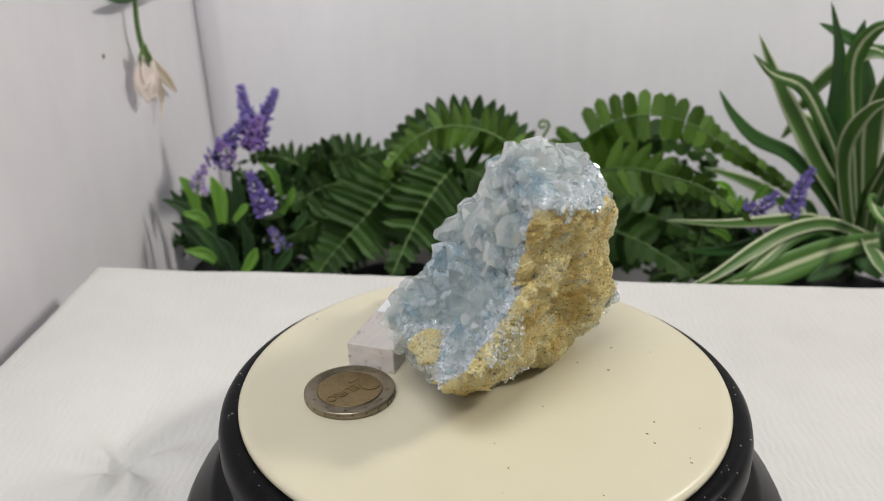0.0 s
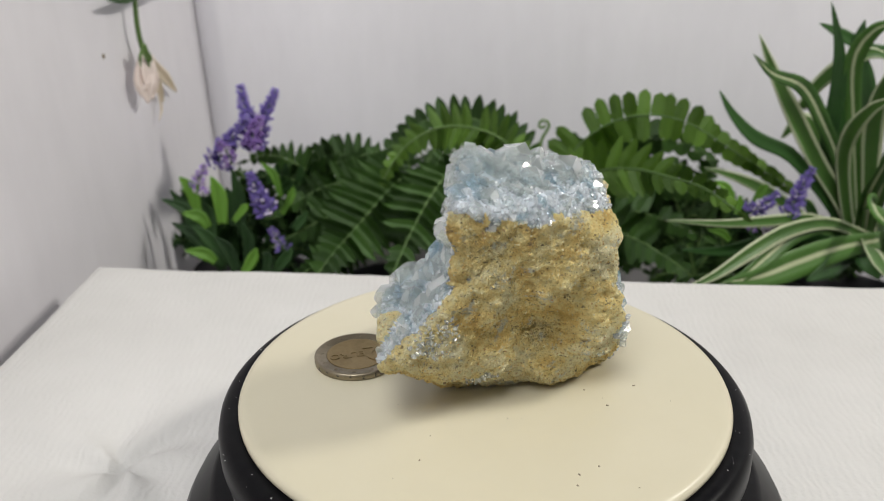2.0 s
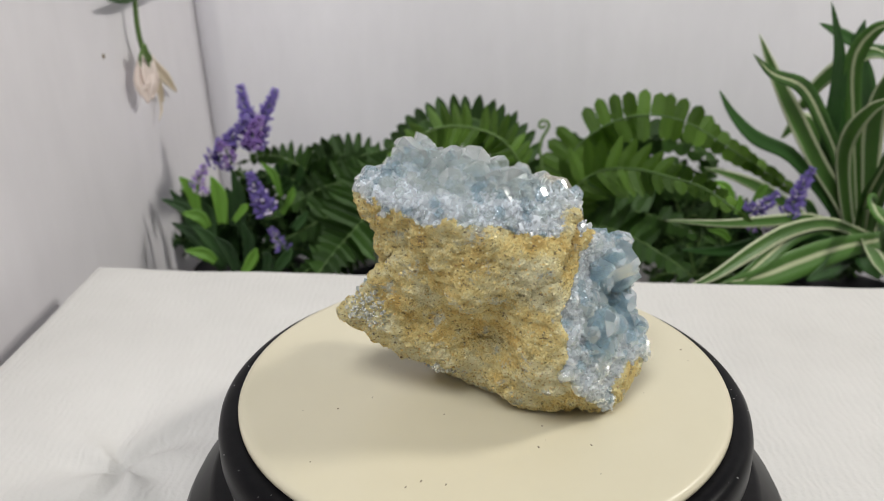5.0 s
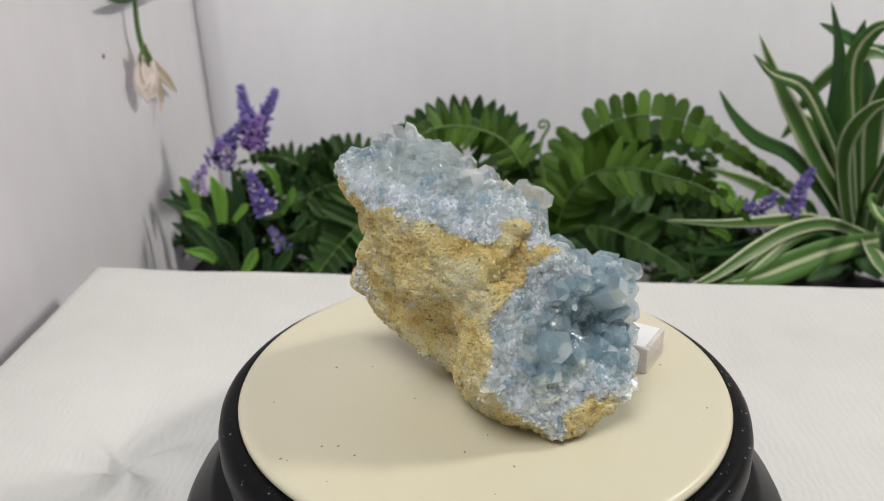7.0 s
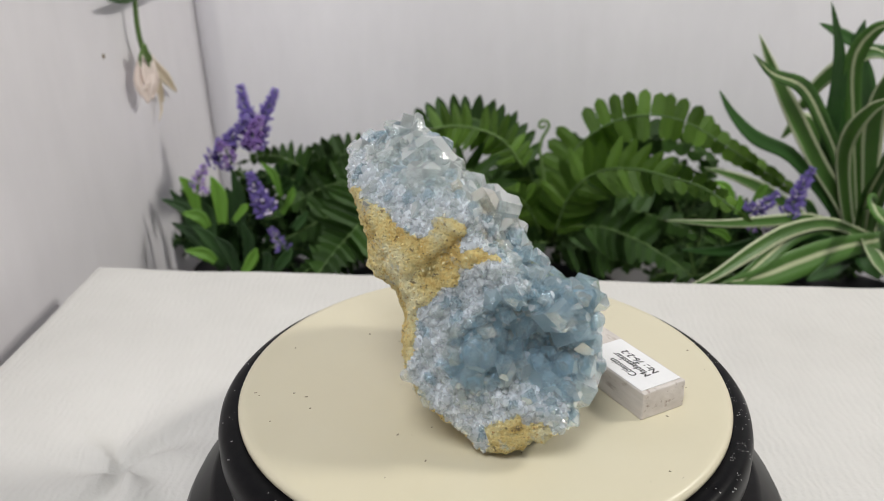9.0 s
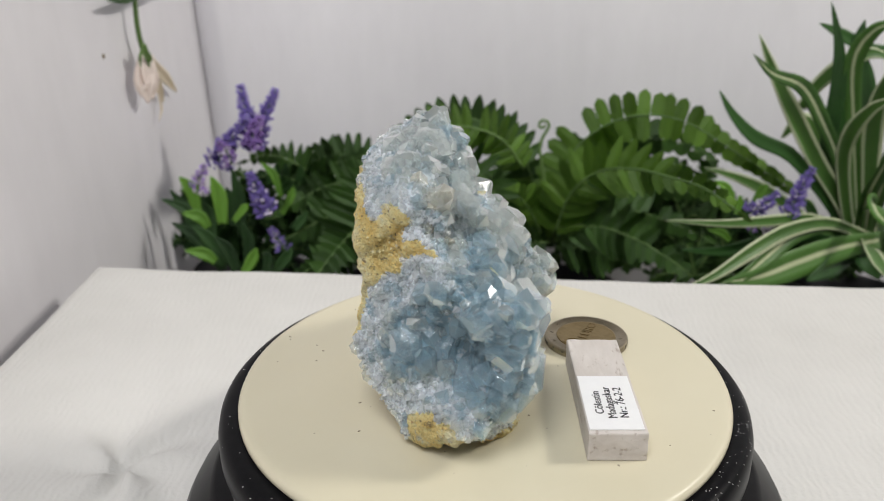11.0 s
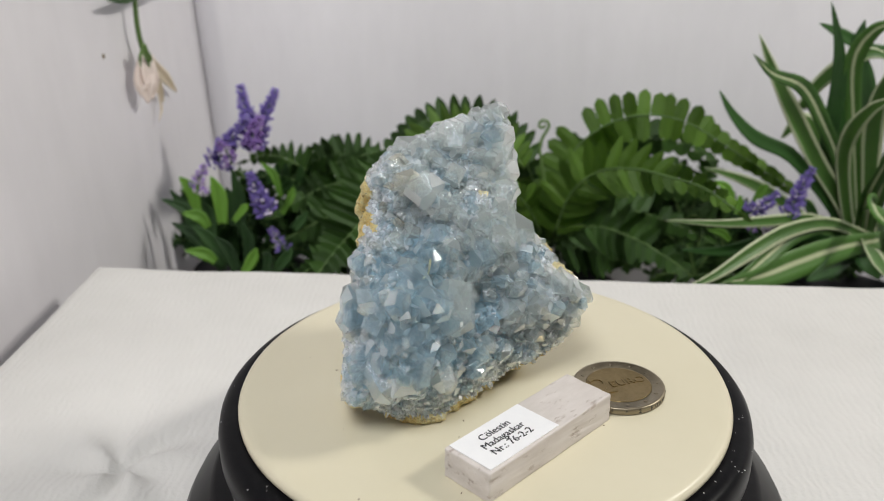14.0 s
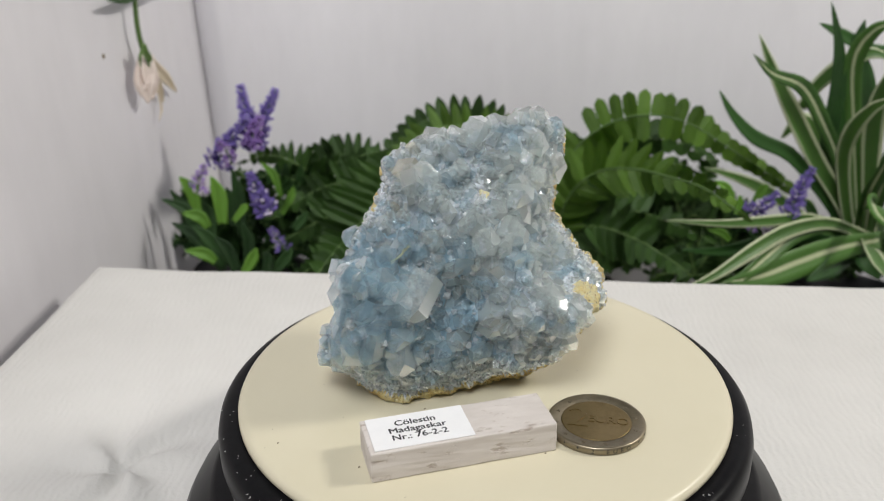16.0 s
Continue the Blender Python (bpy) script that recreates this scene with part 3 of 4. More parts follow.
    for (c, n, d), g in spaced([(c, n, 0.0) for c, n in bare], lambda s: rnd.uniform(0.0003, 0.0008), rnd, 4500):
        v, f = crystal(c, n + Vector((rnd.gauss(0, 0.6), rnd.gauss(0, 0.6), rnd.gauss(0, 0.6))), g * rnd.uniform(0.4, 0.7), g * rnd.uniform(0.10, 0.25), rnd)
        grains.append((v, f))
    tagged(part_mesh("crumb_crust", joined("crumb_crust", grains), GRAIN, thing, "crumbling ochre and brown grains"), kind="stuff")
    bm = bmesh.new()
    tube(bm, smooth_line([Vector(q) * 0.001 for q in ((6.5, 18, 45), (5.2, 20, 44.6), (4, 22.5, 43.5), (3, 25, 42.6), (3.2, 27, 42))], 24), (0.0004, 0.0002))
    part("root_strand", bm, OCHRE, thing, "dry tan root strand")
    return thing

# ---------------------------------------------------------------- plants


def leaf_material(name, dark, light, rough=0.55, stripe=None, at_edge=False):
    m, t, b = material(name, rough)
    info = t.nodes.new("ShaderNodeObjectInfo")
    r, n = noise_ramp(t, 45.0, [(0.3, dark), (0.7, light)], 5)
    c = mix(t, info.outputs["Random"], r.outputs["Color"], tuple(1.25 * v for v in light))
    if stripe:
        uv = t.nodes.new("ShaderNodeUVMap")
        sep = t.nodes.new("ShaderNodeSeparateXYZ")
        t.links.new(uv.outputs["UV"], sep.inputs[0])
        wob = node(t, "ShaderNodeTexNoise", Scale=60.0, Detail=3.0)
        add = t.nodes.new("ShaderNodeMath")
        add.operation = "MULTIPLY_ADD"
        t.links.new(wob.outputs["Fac"], add.inputs[0])
        add.inputs[1].default_value = 0.10
        t.links.new(sep.outputs["X"], add.inputs[2])
        ramp = t.nodes.new("ShaderNodeValToRGB")
        stops = [(0.18, 1), (0.24, 0), (0.86, 0), (0.92, 1)] if at_edge else [(0.42, 0), (0.47, 1), (0.60, 1), (0.66, 0)]
        while len(ramp.color_ramp.elements) < 4:
            ramp.color_ramp.elements.new(0.5)
        for e, (pos, v) in zip(ramp.color_ramp.elements, stops):
            e.position, e.color = pos, (v, v, v, 1)
        t.links.new(add.outputs[0], ramp.inputs["Fac"])
        c = mix(t, ramp.outputs["Color"], c, stripe)
    t.links.new(c, b.inputs["Base Color"])
    w = node(t, "ShaderNodeTexNoise", Scale=500.0, Detail=3.0)
    bump(t, b, w.outputs["Fac"], 0.15, 0.0004)
    thin = t.nodes.new("ShaderNodeBsdfTranslucent")
    t.links.new(c, thin.inputs["Color"])
    both = t.nodes.new("ShaderNodeMixShader")
    both.inputs[0].default_value = 0.22
    out = t.nodes["Material Output"]
    t.links.new(b.outputs[0], both.inputs[1])
    t.links.new(thin.outputs[0], both.inputs[2])
    t.links.new(both.outputs[0], out.inputs["Surface"])
    return m


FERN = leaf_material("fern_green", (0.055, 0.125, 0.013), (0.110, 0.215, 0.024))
# FERN_DARK and SAGE are darkened further for the shade within the growth
FERN_DARK = leaf_material("deep_shaded_fern_green", (0.020, 0.054, 0.009), (0.046, 0.110, 0.016))
BRIGHT = leaf_material("bright_leaf_green", (0.085, 0.22, 0.020), (0.16, 0.34, 0.045))
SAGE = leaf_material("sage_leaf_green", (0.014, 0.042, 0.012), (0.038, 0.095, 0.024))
STRIPED = leaf_material("striped_green", (0.032, 0.090, 0.020), (0.075, 0.170, 0.034), 0.4, (0.56, 0.61, 0.38))
EDGED = leaf_material("edged_green", (0.034, 0.092, 0.020), (0.078, 0.170, 0.036), 0.4, (0.54, 0.60, 0.38), True)
DEEP = leaf_material("deep_blade_green", (0.016, 0.054, 0.014), (0.036, 0.105, 0.022), 0.4)
LILAC = leaf_material("lavender_petal", (0.14, 0.10, 0.36), (0.25, 0.19, 0.52), 0.7)
VIOLET = leaf_material("violet_petal", (0.26, 0.13, 0.46), (0.38, 0.24, 0.60), 0.7)
WHITE_PETAL = leaf_material("white_petal", (0.55, 0.48, 0.58), (0.72, 0.68, 0.74), 0.7)
BLUSH = leaf_material("blush_petal", (0.80, 0.67, 0.61), (0.85, 0.76, 0.70), 0.6)
CREAM_PETAL = leaf_material("cream_petal", (0.75, 0.64, 0.46), (0.82, 0.73, 0.57), 0.6)
STEM = leaf_material("stem_green", (0.06, 0.14, 0.03), (0.13, 0.22, 0.06), 0.5)


def leaflet_mesh(name, blunt, fold, mat):
    """A leaflet of unit length along x: a closed thin body with a fold along its middle."""
    bm = bmesh.new()
    steps = 6
    rows = []
    for k in range(steps + 1):
        u = k / steps
        w = 0.5 * (min(1, u * 3 + 0.80)) * (1 - u ** (7 if blunt else 2.4)) ** (0.5 if blunt else 0.75) + 0.012
        z = -0.06 * u * u
        rows.append([bm.verts.new((u, s * w, z + fold * abs(s) * w * 2 + 0.015 * math.sin(9 * u) * abs(s))) for s in (-1, 0, 1)])
    for a, b in zip(rows, rows[1:]):
        for i in range(2):
            bm.faces.new((a[i], b[i], b[i + 1], a[i + 1]))
    bmesh.ops.solidify(bm, geom=bm.faces[:], thickness=0.03)
    me = bpy.data.meshes.new(name)
    bm.to_mesh(me)
    bm.free()
    me.materials.append(mat)
    return me


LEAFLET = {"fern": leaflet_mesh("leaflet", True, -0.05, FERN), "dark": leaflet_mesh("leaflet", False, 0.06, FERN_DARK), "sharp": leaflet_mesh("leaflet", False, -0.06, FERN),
           "sage": leaflet_mesh("leaflet", False, 0.25, SAGE), "bright": leaflet_mesh("leaflet", False, 0.25, BRIGHT)}
LEAF_RANDOM = random.Random(21)


def frond(thing, kind, pairs, size, points, facing=(0, -1, 0.35), sides=(1, -1), slim=1.1, sweep=0.45):
    """A fern frond: a stalk with paired leaflets, its size the length of the longest leaflet."""
    rnd = LEAF_RANDOM
    line = smooth_line(points, 24)
    bm = bmesh.new()
    tube(bm, line, (0.0009, 0.0004))
    stalk = part("frond", bm, STEM, thing, smooth=True)
    dense = smooth_line(points, 160)
    run = [0.0]
    for a, b in zip(dense, dense[1:]):
        run.append(run[-1] + (b - a).length)
    fine, at = [], 0
    for k in range(pairs + 2):
        while at < 159 and run[at + 1] < run[-1] * k / (pairs + 1):
            at += 1
        fine.append(dense[at])
    step = run[-1] / (pairs + 1)
    for k in range(1, pairs + 1):
        u = k / (pairs + 1)
        way = (fine[k + 1] - fine[k - 1]).normalized()
        face = Vector(facing).normalized()
        side = way.cross(face).normalized()
        length = size * (0.55 + 0.45 * math.sin(math.pi * min(1, u * 1.25 + 0.12))) * (1 - 0.65 * max(0, u - 0.6) / 0.4)
        for s in sides:
            if rnd.random() < 0.03:
                continue
            d = (side * s + way * (sweep + rnd.gauss(0, 0.05)) + face * rnd.gauss(-0.05, 0.06)).normalized()
            zz = (face + side * s * 0.12 + way * rnd.gauss(0, 0.07)).normalized()
            yy = zz.cross(d).normalized()
            zz = d.cross(yy)
            l = length * rnd.uniform(0.92, 1.06)
            m = Matrix((d, yy, zz)).transposed().to_4x4() @ Matrix.Diagonal((l, step * slim * rnd.uniform(0.92, 1.08), l * rnd.uniform(0.6, 1.5), 1))
            o = part_mesh("leaflet", LEAFLET[kind], None, stalk)
            o.matrix_basis = Matrix.Translation(fine[k]) @ m
    tip = part_mesh("leaflet", LEAFLET[kind], None, stalk)
    d = (line[-1] - line[-3]).normalized()
    face = Vector(facing).normalized()
    yy = face.cross(d).normalized()
    tip.matrix_basis = Matrix.Translation(line[-1]) @ Matrix((d, yy, d.cross(yy))).transposed().to_4x4() @ Matrix.Diagonal((size * 0.4, size * 0.14, size * 0.4, 1))
    return stalk


def blade(thing, mat, width, points, facing=(0, -1, 0.3), fold=0.25, twist=0.0, name="leaf", label=""):
    """A strap-shaped leaf with a shallow fold, tapering to its tip (the first point)."""
    line = smooth_line(points, 22)
    bm = bmesh.new()
    uv = bm.loops.layers.uv.new("UVMap")
    rows = []
    for k, q in enumerate(line):
        u = k / (len(line) - 1)
        way = (line[min(k + 1, len(line) - 1)] - line[max(k - 1, 0)]).normalized()
        face = Vector(facing).normalized()
        side = way.cross(face).normalized()
        up = side.cross(way)
        a = twist * (u - 0.5)
        side, up = side * math.cos(a) + up * math.sin(a), up * math.cos(a) - side * math.sin(a)
        w = width * 0.5 * min(1, 0.04 + 1.9 * u ** 0.75) * (1 - 0.35 * max(0, u - 0.6) / 0.4)
        rows.append([bm.verts.new(q + side * w * s + up * w * fold * (abs(s) - 0.5)) for s in (-1, -0.5, 0, 0.5, 1)])
    for k, (a, b) in enumerate(zip(rows, rows[1:])):
        for i in range(4):
            f = bm.faces.new((a[i], b[i], b[i + 1], a[i + 1]))
            for lp, (uu, vv) in zip(f.loops, ((i, k), (i, k + 1), (i + 1, k + 1), (i + 1, k))):
                lp[uv].uv = (uu / 4, vv / 22)
    ob = part(name, bm, mat, thing, label, True)
    ob.modifiers.new("thick", "SOLIDIFY").thickness = 0.0005
    return ob


def flower_spike(thing, mat, radius, points, count, seed, white=0.0):
    """A stem's end set all round with tiny petals, thinner towards the tip (the last point)."""
    rnd = random.Random(seed)
    line = smooth_line(points, 30)
    bm = bmesh.new()
    tube(bm, line, (0.0007, 0.0004), 5)
    stalk = part("flower_spike", bm, STEM, thing, smooth=True)
    petals, pale = bmesh.new(), bmesh.new()
    for _ in range(count):
        u = rnd.random() ** 0.9
        q = line[int(u * 30)]
        way = (line[-1] - line[0]).normalized()
        a = rnd.uniform(0, 6.283)
        side = way.cross(Vector((0, -1, 0.2))).normalized()
        out = (side * math.cos(a) + side.cross(way) * math.sin(a)).normalized()
        r = radius * (1.0 - 0.72 * u) * rnd.uniform(0.35, 1.0)
        d = (out + way * 0.6).normalized()
        s = radius * rnd.uniform(0.10, 0.21) * (1.1 - 0.4 * u)
        yy = d.cross(way).normalized()
        m = Matrix((d, yy, d.cross(yy))).transposed().to_4x4()
        bmesh.ops.create_icosphere(pale if rnd.random() < white * (1.3 - u) else petals, subdivisions=1, radius=1, matrix=Matrix.Translation(q + out * r) @ m @ Matrix.Diagonal((s * 1.5, s * 0.85, s * 0.6, 1)))
    tagged(part("petals", petals, mat, stalk, "tiny blue-violet petals"), kind="stuff")
    if pale.verts:
        tagged(part("petals", pale, WHITE_PETAL, stalk, "tiny whitish florets"), kind="stuff")
    else:
        pale.free()


def plant(name, label, category, base):
    thing = new(name)
    thing.location = base
    tagged(thing, label, category, "plants behind the table")
    bpy.context.view_layer.update()
    return thing


def rooted(thing):
    """Children were built in world places: bring them into the thing's space."""
    for c in thing.children:
        c.matrix_basis = Matrix.Translation(-Vector(thing.location)) @ c.matrix_basis


def filling(thing, kind, centre, count, reach, size, seed, slim=1.0):
    """Fronds of the inner growth, sprung from one crown; their dark greens hold its shade."""
    rnd = random.Random(seed)
    for _ in range(count):
        a = rnd.uniform(-0.2, 3.34)
        d = Vector((math.cos(a), rnd.uniform(-0.15, 0.35), 0.25 + 0.75 * math.sin(a)))
        l = reach * rnd.uniform(0.6, 1.0)
        c = Vector(centre)
        droop = Vector((0, 0, -0.35 * l))
        frond(thing, kind, 13, size * rnd.uniform(0.8, 1.1), [c, c + d * l * 0.5, c + d * l * 0.85 + droop * 0.35, c + d * l + droop], slim=slim)


def pot(thing, x, y, z, r):
    part("pot", lathe([(0, -0.25), (r * 0.8, -0.25), (r, z), (r * 1.05, z + 0.002), (r * 0.95, z + 0.003), (0, z - 0.004)], 32), BLACK, thing, "dark plain pot", True).matrix_basis = pose(x, y, 0)


def plants():
    fern = plant("fern", "lush artificial fern with broad arching fronds", "fern", (0.043, 0.310, -0.25))
    frond(fern, "fern", 30, 0.0180, [(0.042, 0.310, -0.085), (0.046, 0.310, -0.055), (0.055, 0.310, -0.025), (0.074, 0.310, -0.007), (0.097, 0.310, 0.000), (0.124, 0.310, -0.004), (0.151, 0.310, -0.020), (0.181, 0.310, -0.039), (0.205, 0.310, -0.055)], sweep=0.10, slim=1.1)
    frond(fern, "sharp", 20, 0.0225, [(0.044, 0.290, -0.073), (0.052, 0.278, -0.041), (0.066, 0.267, -0.023), (0.084, 0.255, -0.017), (0.103, 0.243, -0.018), (0.120, 0.232, -0.021), (0.136, 0.220, -0.030)], slim=1.1, sweep=0.5)
    frond(fern, "dark", 13, 0.0225, [(0.046, 0.300, -0.081), (0.067, 0.285, -0.064), (0.089, 0.270, -0.065), (0.107, 0.255, -0.071), (0.121, 0.240, -0.077)], slim=1.1)
    frond(fern, "dark", 14, 0.0252, [(0.046, 0.340, -0.098), (0.070, 0.338, -0.072), (0.096, 0.335, -0.071), (0.122, 0.333, -0.078), (0.149, 0.330, -0.089)], slim=1.1)
    frond(fern, "dark", 13, 0.024, [(0.047, 0.350, -0.098), (0.067, 0.355, -0.049), (0.097, 0.360, -0.031), (0.132, 0.365, -0.032), (0.166, 0.370, -0.054)], slim=1.1)
    frond(fern, "dark", 10, 0.0193, [(0.047, 0.300, -0.085), (0.062, 0.290, -0.081), (0.078, 0.280, -0.082), (0.098, 0.270, -0.087)], slim=1.1)
    frond(fern, "fern", 10, 0.0167, [(0.042, 0.320, -0.085), (0.038, 0.327, -0.060), (0.029, 0.333, -0.039), (0.017, 0.340, -0.025)], slim=1.1)
    frond(fern, "dark", 10, 0.0181, [(0.041, 0.320, -0.090), (0.028, 0.313, -0.067), (0.012, 0.307, -0.053), (-0.003, 0.300, -0.051)], slim=1.1)
    frond(fern, "dark", 10, 0.0174, [(0.042, 0.310, -0.085), (0.026, 0.293, -0.079), (0.011, 0.277, -0.076), (-0.002, 0.260, -0.076)], slim=1.1)
    frond(fern, "dark", 12, 0.0213, [(0.055, 0.330, -0.089), (0.084, 0.340, -0.056), (0.120, 0.350, -0.060), (0.162, 0.360, -0.071)], slim=1.1)
    frond(fern, "fern", 12, 0.0189, [(0.040, 0.310, -0.085), (0.031, 0.300, -0.062), (0.020, 0.290, -0.045), (0.007, 0.280, -0.040)], slim=1.1, sweep=0.4)
    bm = bmesh.new()
    tube(bm, smooth_line([(0.041, 0.310, -0.081), (0.039, 0.310, -0.046), (0.035, 0.310, -0.021)] + [(0.0365 + 0.0042 * (1 - k / 12) * math.cos(k * 0.75 - 0.9), 0.310, -0.0064 + 0.0042 * (1 - k / 12) * math.sin(k * 0.75 - 0.9)) for k in range(11)], 60), (0.0011, 0.0008))
    part("fiddlehead", bm, STEM, fern, "tightly curled young frond", True)
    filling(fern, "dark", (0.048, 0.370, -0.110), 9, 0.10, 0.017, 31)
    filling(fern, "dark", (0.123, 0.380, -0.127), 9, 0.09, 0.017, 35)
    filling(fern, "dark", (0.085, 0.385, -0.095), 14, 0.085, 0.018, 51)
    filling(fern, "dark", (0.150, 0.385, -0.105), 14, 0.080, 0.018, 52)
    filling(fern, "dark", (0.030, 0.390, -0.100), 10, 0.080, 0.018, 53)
    pot(fern, 0.044, 0.310, -0.125, 0.05)
    rooted(fern)
    fern = plant("fern", "dense dark artificial fern with pointed leaflets", "fern", (-0.058, 0.300, -0.25))
    frond(fern, "dark", 28, 0.0175, [(0.039, 0.320, -0.086), (0.032, 0.321, -0.046), (0.017, 0.323, -0.020), (-0.003, 0.324, -0.007), (-0.025, 0.325, -0.004), (-0.045, 0.326, -0.011), (-0.062, 0.328, -0.026), (-0.081, 0.329, -0.032), (-0.101, 0.330, -0.038)], sweep=0.2, slim=1.1)
    frond(fern, "sharp", 22, 0.0165, [(0.025, 0.300, -0.032), (0.011, 0.297, -0.012), (-0.010, 0.293, -0.003), (-0.029, 0.290, -0.003), (-0.046, 0.287, -0.012), (-0.058, 0.283, -0.027), (-0.065, 0.280, -0.044)], slim=1.1, sweep=0.3)
    frond(fern, "dark", 14, 0.0307, [(-0.049, 0.300, -0.036), (-0.058, 0.282, -0.039), (-0.068, 0.264, -0.047), (-0.078, 0.246, -0.055), (-0.085, 0.228, -0.059), (-0.092, 0.210, -0.065)], slim=1.1, sweep=0.3)
    frond(fern, "dark", 13, 0.0256, [(-0.020, 0.290, -0.029), (-0.030, 0.272, -0.037), (-0.039, 0.255, -0.049), (-0.046, 0.237, -0.060), (-0.051, 0.220, -0.069)], slim=1.1, sweep=0.4)
    frond(fern, "dark", 14, 0.0176, [(-0.060, 0.330, -0.053), (-0.078, 0.333, -0.039), (-0.097, 0.335, -0.033), (-0.117, 0.338, -0.040), (-0.138, 0.340, -0.053)], slim=1.1)
    frond(fern, "dark", 14, 0.0185, [(-0.059, 0.320, -0.054), (-0.080, 0.315, -0.045), (-0.102, 0.310, -0.047), (-0.120, 0.305, -0.055), (-0.138, 0.300, -0.063)], slim=1.1)
    frond(fern, "dark", 14, 0.0195, [(-0.062, 0.310, -0.062), (-0.083, 0.300, -0.059), (-0.099, 0.290, -0.061), (-0.116, 0.280, -0.067), (-0.132, 0.270, -0.074)], slim=1.1)
    frond(fern, "dark", 12, 0.0179, [(-0.065, 0.340, -0.061), (-0.084, 0.343, -0.038), (-0.105, 0.347, -0.032), (-0.124, 0.350, -0.037)], slim=1.1)
    frond(fern, "dark", 14, 0.019, [(-0.021, 0.300, -0.043), (-0.010, 0.287, -0.028), (0.004, 0.275, -0.035), (0.011, 0.262, -0.055), (0.014, 0.250, -0.075)], slim=1.1)
    frond(fern, "dark", 12, 0.0179, [(-0.075, 0.270, -0.066), (-0.083, 0.253, -0.067), (-0.094, 0.237, -0.068), (-0.104, 0.220, -0.070)], slim=1.1)
    frond(fern, "dark", 12, 0.021, [(-0.036, 0.300, -0.070), (-0.024, 0.287, -0.072), (-0.013, 0.273, -0.078), (0.001, 0.260, -0.087)], slim=1.1)
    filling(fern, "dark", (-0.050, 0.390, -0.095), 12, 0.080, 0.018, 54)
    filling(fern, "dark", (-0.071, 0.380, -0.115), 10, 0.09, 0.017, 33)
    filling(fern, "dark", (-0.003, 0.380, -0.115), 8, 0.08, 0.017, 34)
    frond(fern, "dark", 14, 0.0185, [(-0.100, 0.340, -0.069), (-0.113, 0.338, -0.052), (-0.127, 0.335, -0.039), (-0.143, 0.333, -0.033), (-0.158, 0.330, -0.036)])
    frond(fern, "sage", 14, 0.018, [(-0.103, 0.330, -0.082), (-0.113, 0.325, -0.060), (-0.126, 0.320, -0.046), (-0.139, 0.315, -0.041), (-0.153, 0.310, -0.043)])
    frond(fern, "sage", 14, 0.0163, [(-0.108, 0.330, -0.095), (-0.117, 0.320, -0.074), (-0.129, 0.310, -0.063), (-0.141, 0.300, -0.057)])
    filling(fern, "sage", (-0.144, 0.350, -0.095), 14, 0.06, 0.014, 37)
    filling(fern, "sage", (-0.134, 0.370, -0.121), 10, 0.06, 0.014, 36)
    pot(fern, -0.059, 0.310, -0.125, 0.05)
    rooted(fern)
    lavender = plant("lavender", "artificial lavender with violet spikes and bright leaves", "lavender", (-0.168, 0.320, -0.25))
    flower_spike(lavender, LILAC, 0.0081, [(-0.149, 0.320, -0.024), (-0.150, 0.320, -0.010), (-0.153, 0.320, 0.003), (-0.155, 0.320, 0.018)], 340, 1, 0.0)
    flower_spike(lavender, LILAC, 0.0081, [(-0.150, 0.320, -0.023), (-0.144, 0.320, -0.010), (-0.138, 0.320, 0.003), (-0.132, 0.320, 0.015)], 340, 2, 0.0)
    flower_spike(lavender, VIOLET, 0.008, [(-0.149, 0.310, -0.021), (-0.147, 0.310, -0.013), (-0.144, 0.310, -0.006), (-0.141, 0.310, -0.000)], 180, 3, 0.1)
    flower_spike(lavender, LILAC, 0.0092, [(-0.172, 0.310, -0.032), (-0.166, 0.310, -0.021), (-0.157, 0.310, -0.011), (-0.149, 0.310, -0.000)], 320, 4, 0.1)
    flower_spike(lavender, VIOLET, 0.0072, [(-0.160, 0.300, -0.029), (-0.161, 0.300, -0.023), (-0.164, 0.300, -0.018), (-0.167, 0.300, -0.014)], 120, 5, 0.3)
    flower_spike(lavender, VIOLET, 0.0065, [(-0.180, 0.290, -0.044), (-0.179, 0.290, -0.037), (-0.176, 0.290, -0.031), (-0.174, 0.290, -0.026)], 120, 6, 0.4)
    flower_spike(lavender, LILAC, 0.0076, [(-0.128, 0.260, -0.046), (-0.132, 0.260, -0.039), (-0.135, 0.260, -0.030), (-0.138, 0.260, -0.021)], 300, 7, 0.1)
    flower_spike(lavender, LILAC, 0.0057, [(-0.123, 0.270, -0.075), (-0.126, 0.270, -0.070), (-0.129, 0.270, -0.064), (-0.131, 0.270, -0.060)], 120, 8, 0.2)
    blade(lavender, BRIGHT, 0.0093, [(-0.164, 0.270, -0.027), (-0.160, 0.270, -0.040), (-0.160, 0.270, -0.058)], fold=0.5)
    blade(lavender, BRIGHT, 0.0089, [(-0.191, 0.290, -0.034), (-0.184, 0.290, -0.043), (-0.182, 0.290, -0.057)], fold=0.5)
    blade(lavender, BRIGHT, 0.0079, [(-0.185, 0.270, -0.051), (-0.174, 0.270, -0.053), (-0.169, 0.270, -0.060)], fold=0.5)
    blade(lavender, BRIGHT, 0.0051, [(-0.136, 0.280, -0.021), (-0.128, 0.280, -0.030), (-0.125, 0.280, -0.044)], fold=0.5)
    blade(lavender, BRIGHT, 0.005, [(-0.143, 0.270, -0.045), (-0.146, 0.270, -0.048), (-0.153, 0.270, -0.056)], fold=0.5)
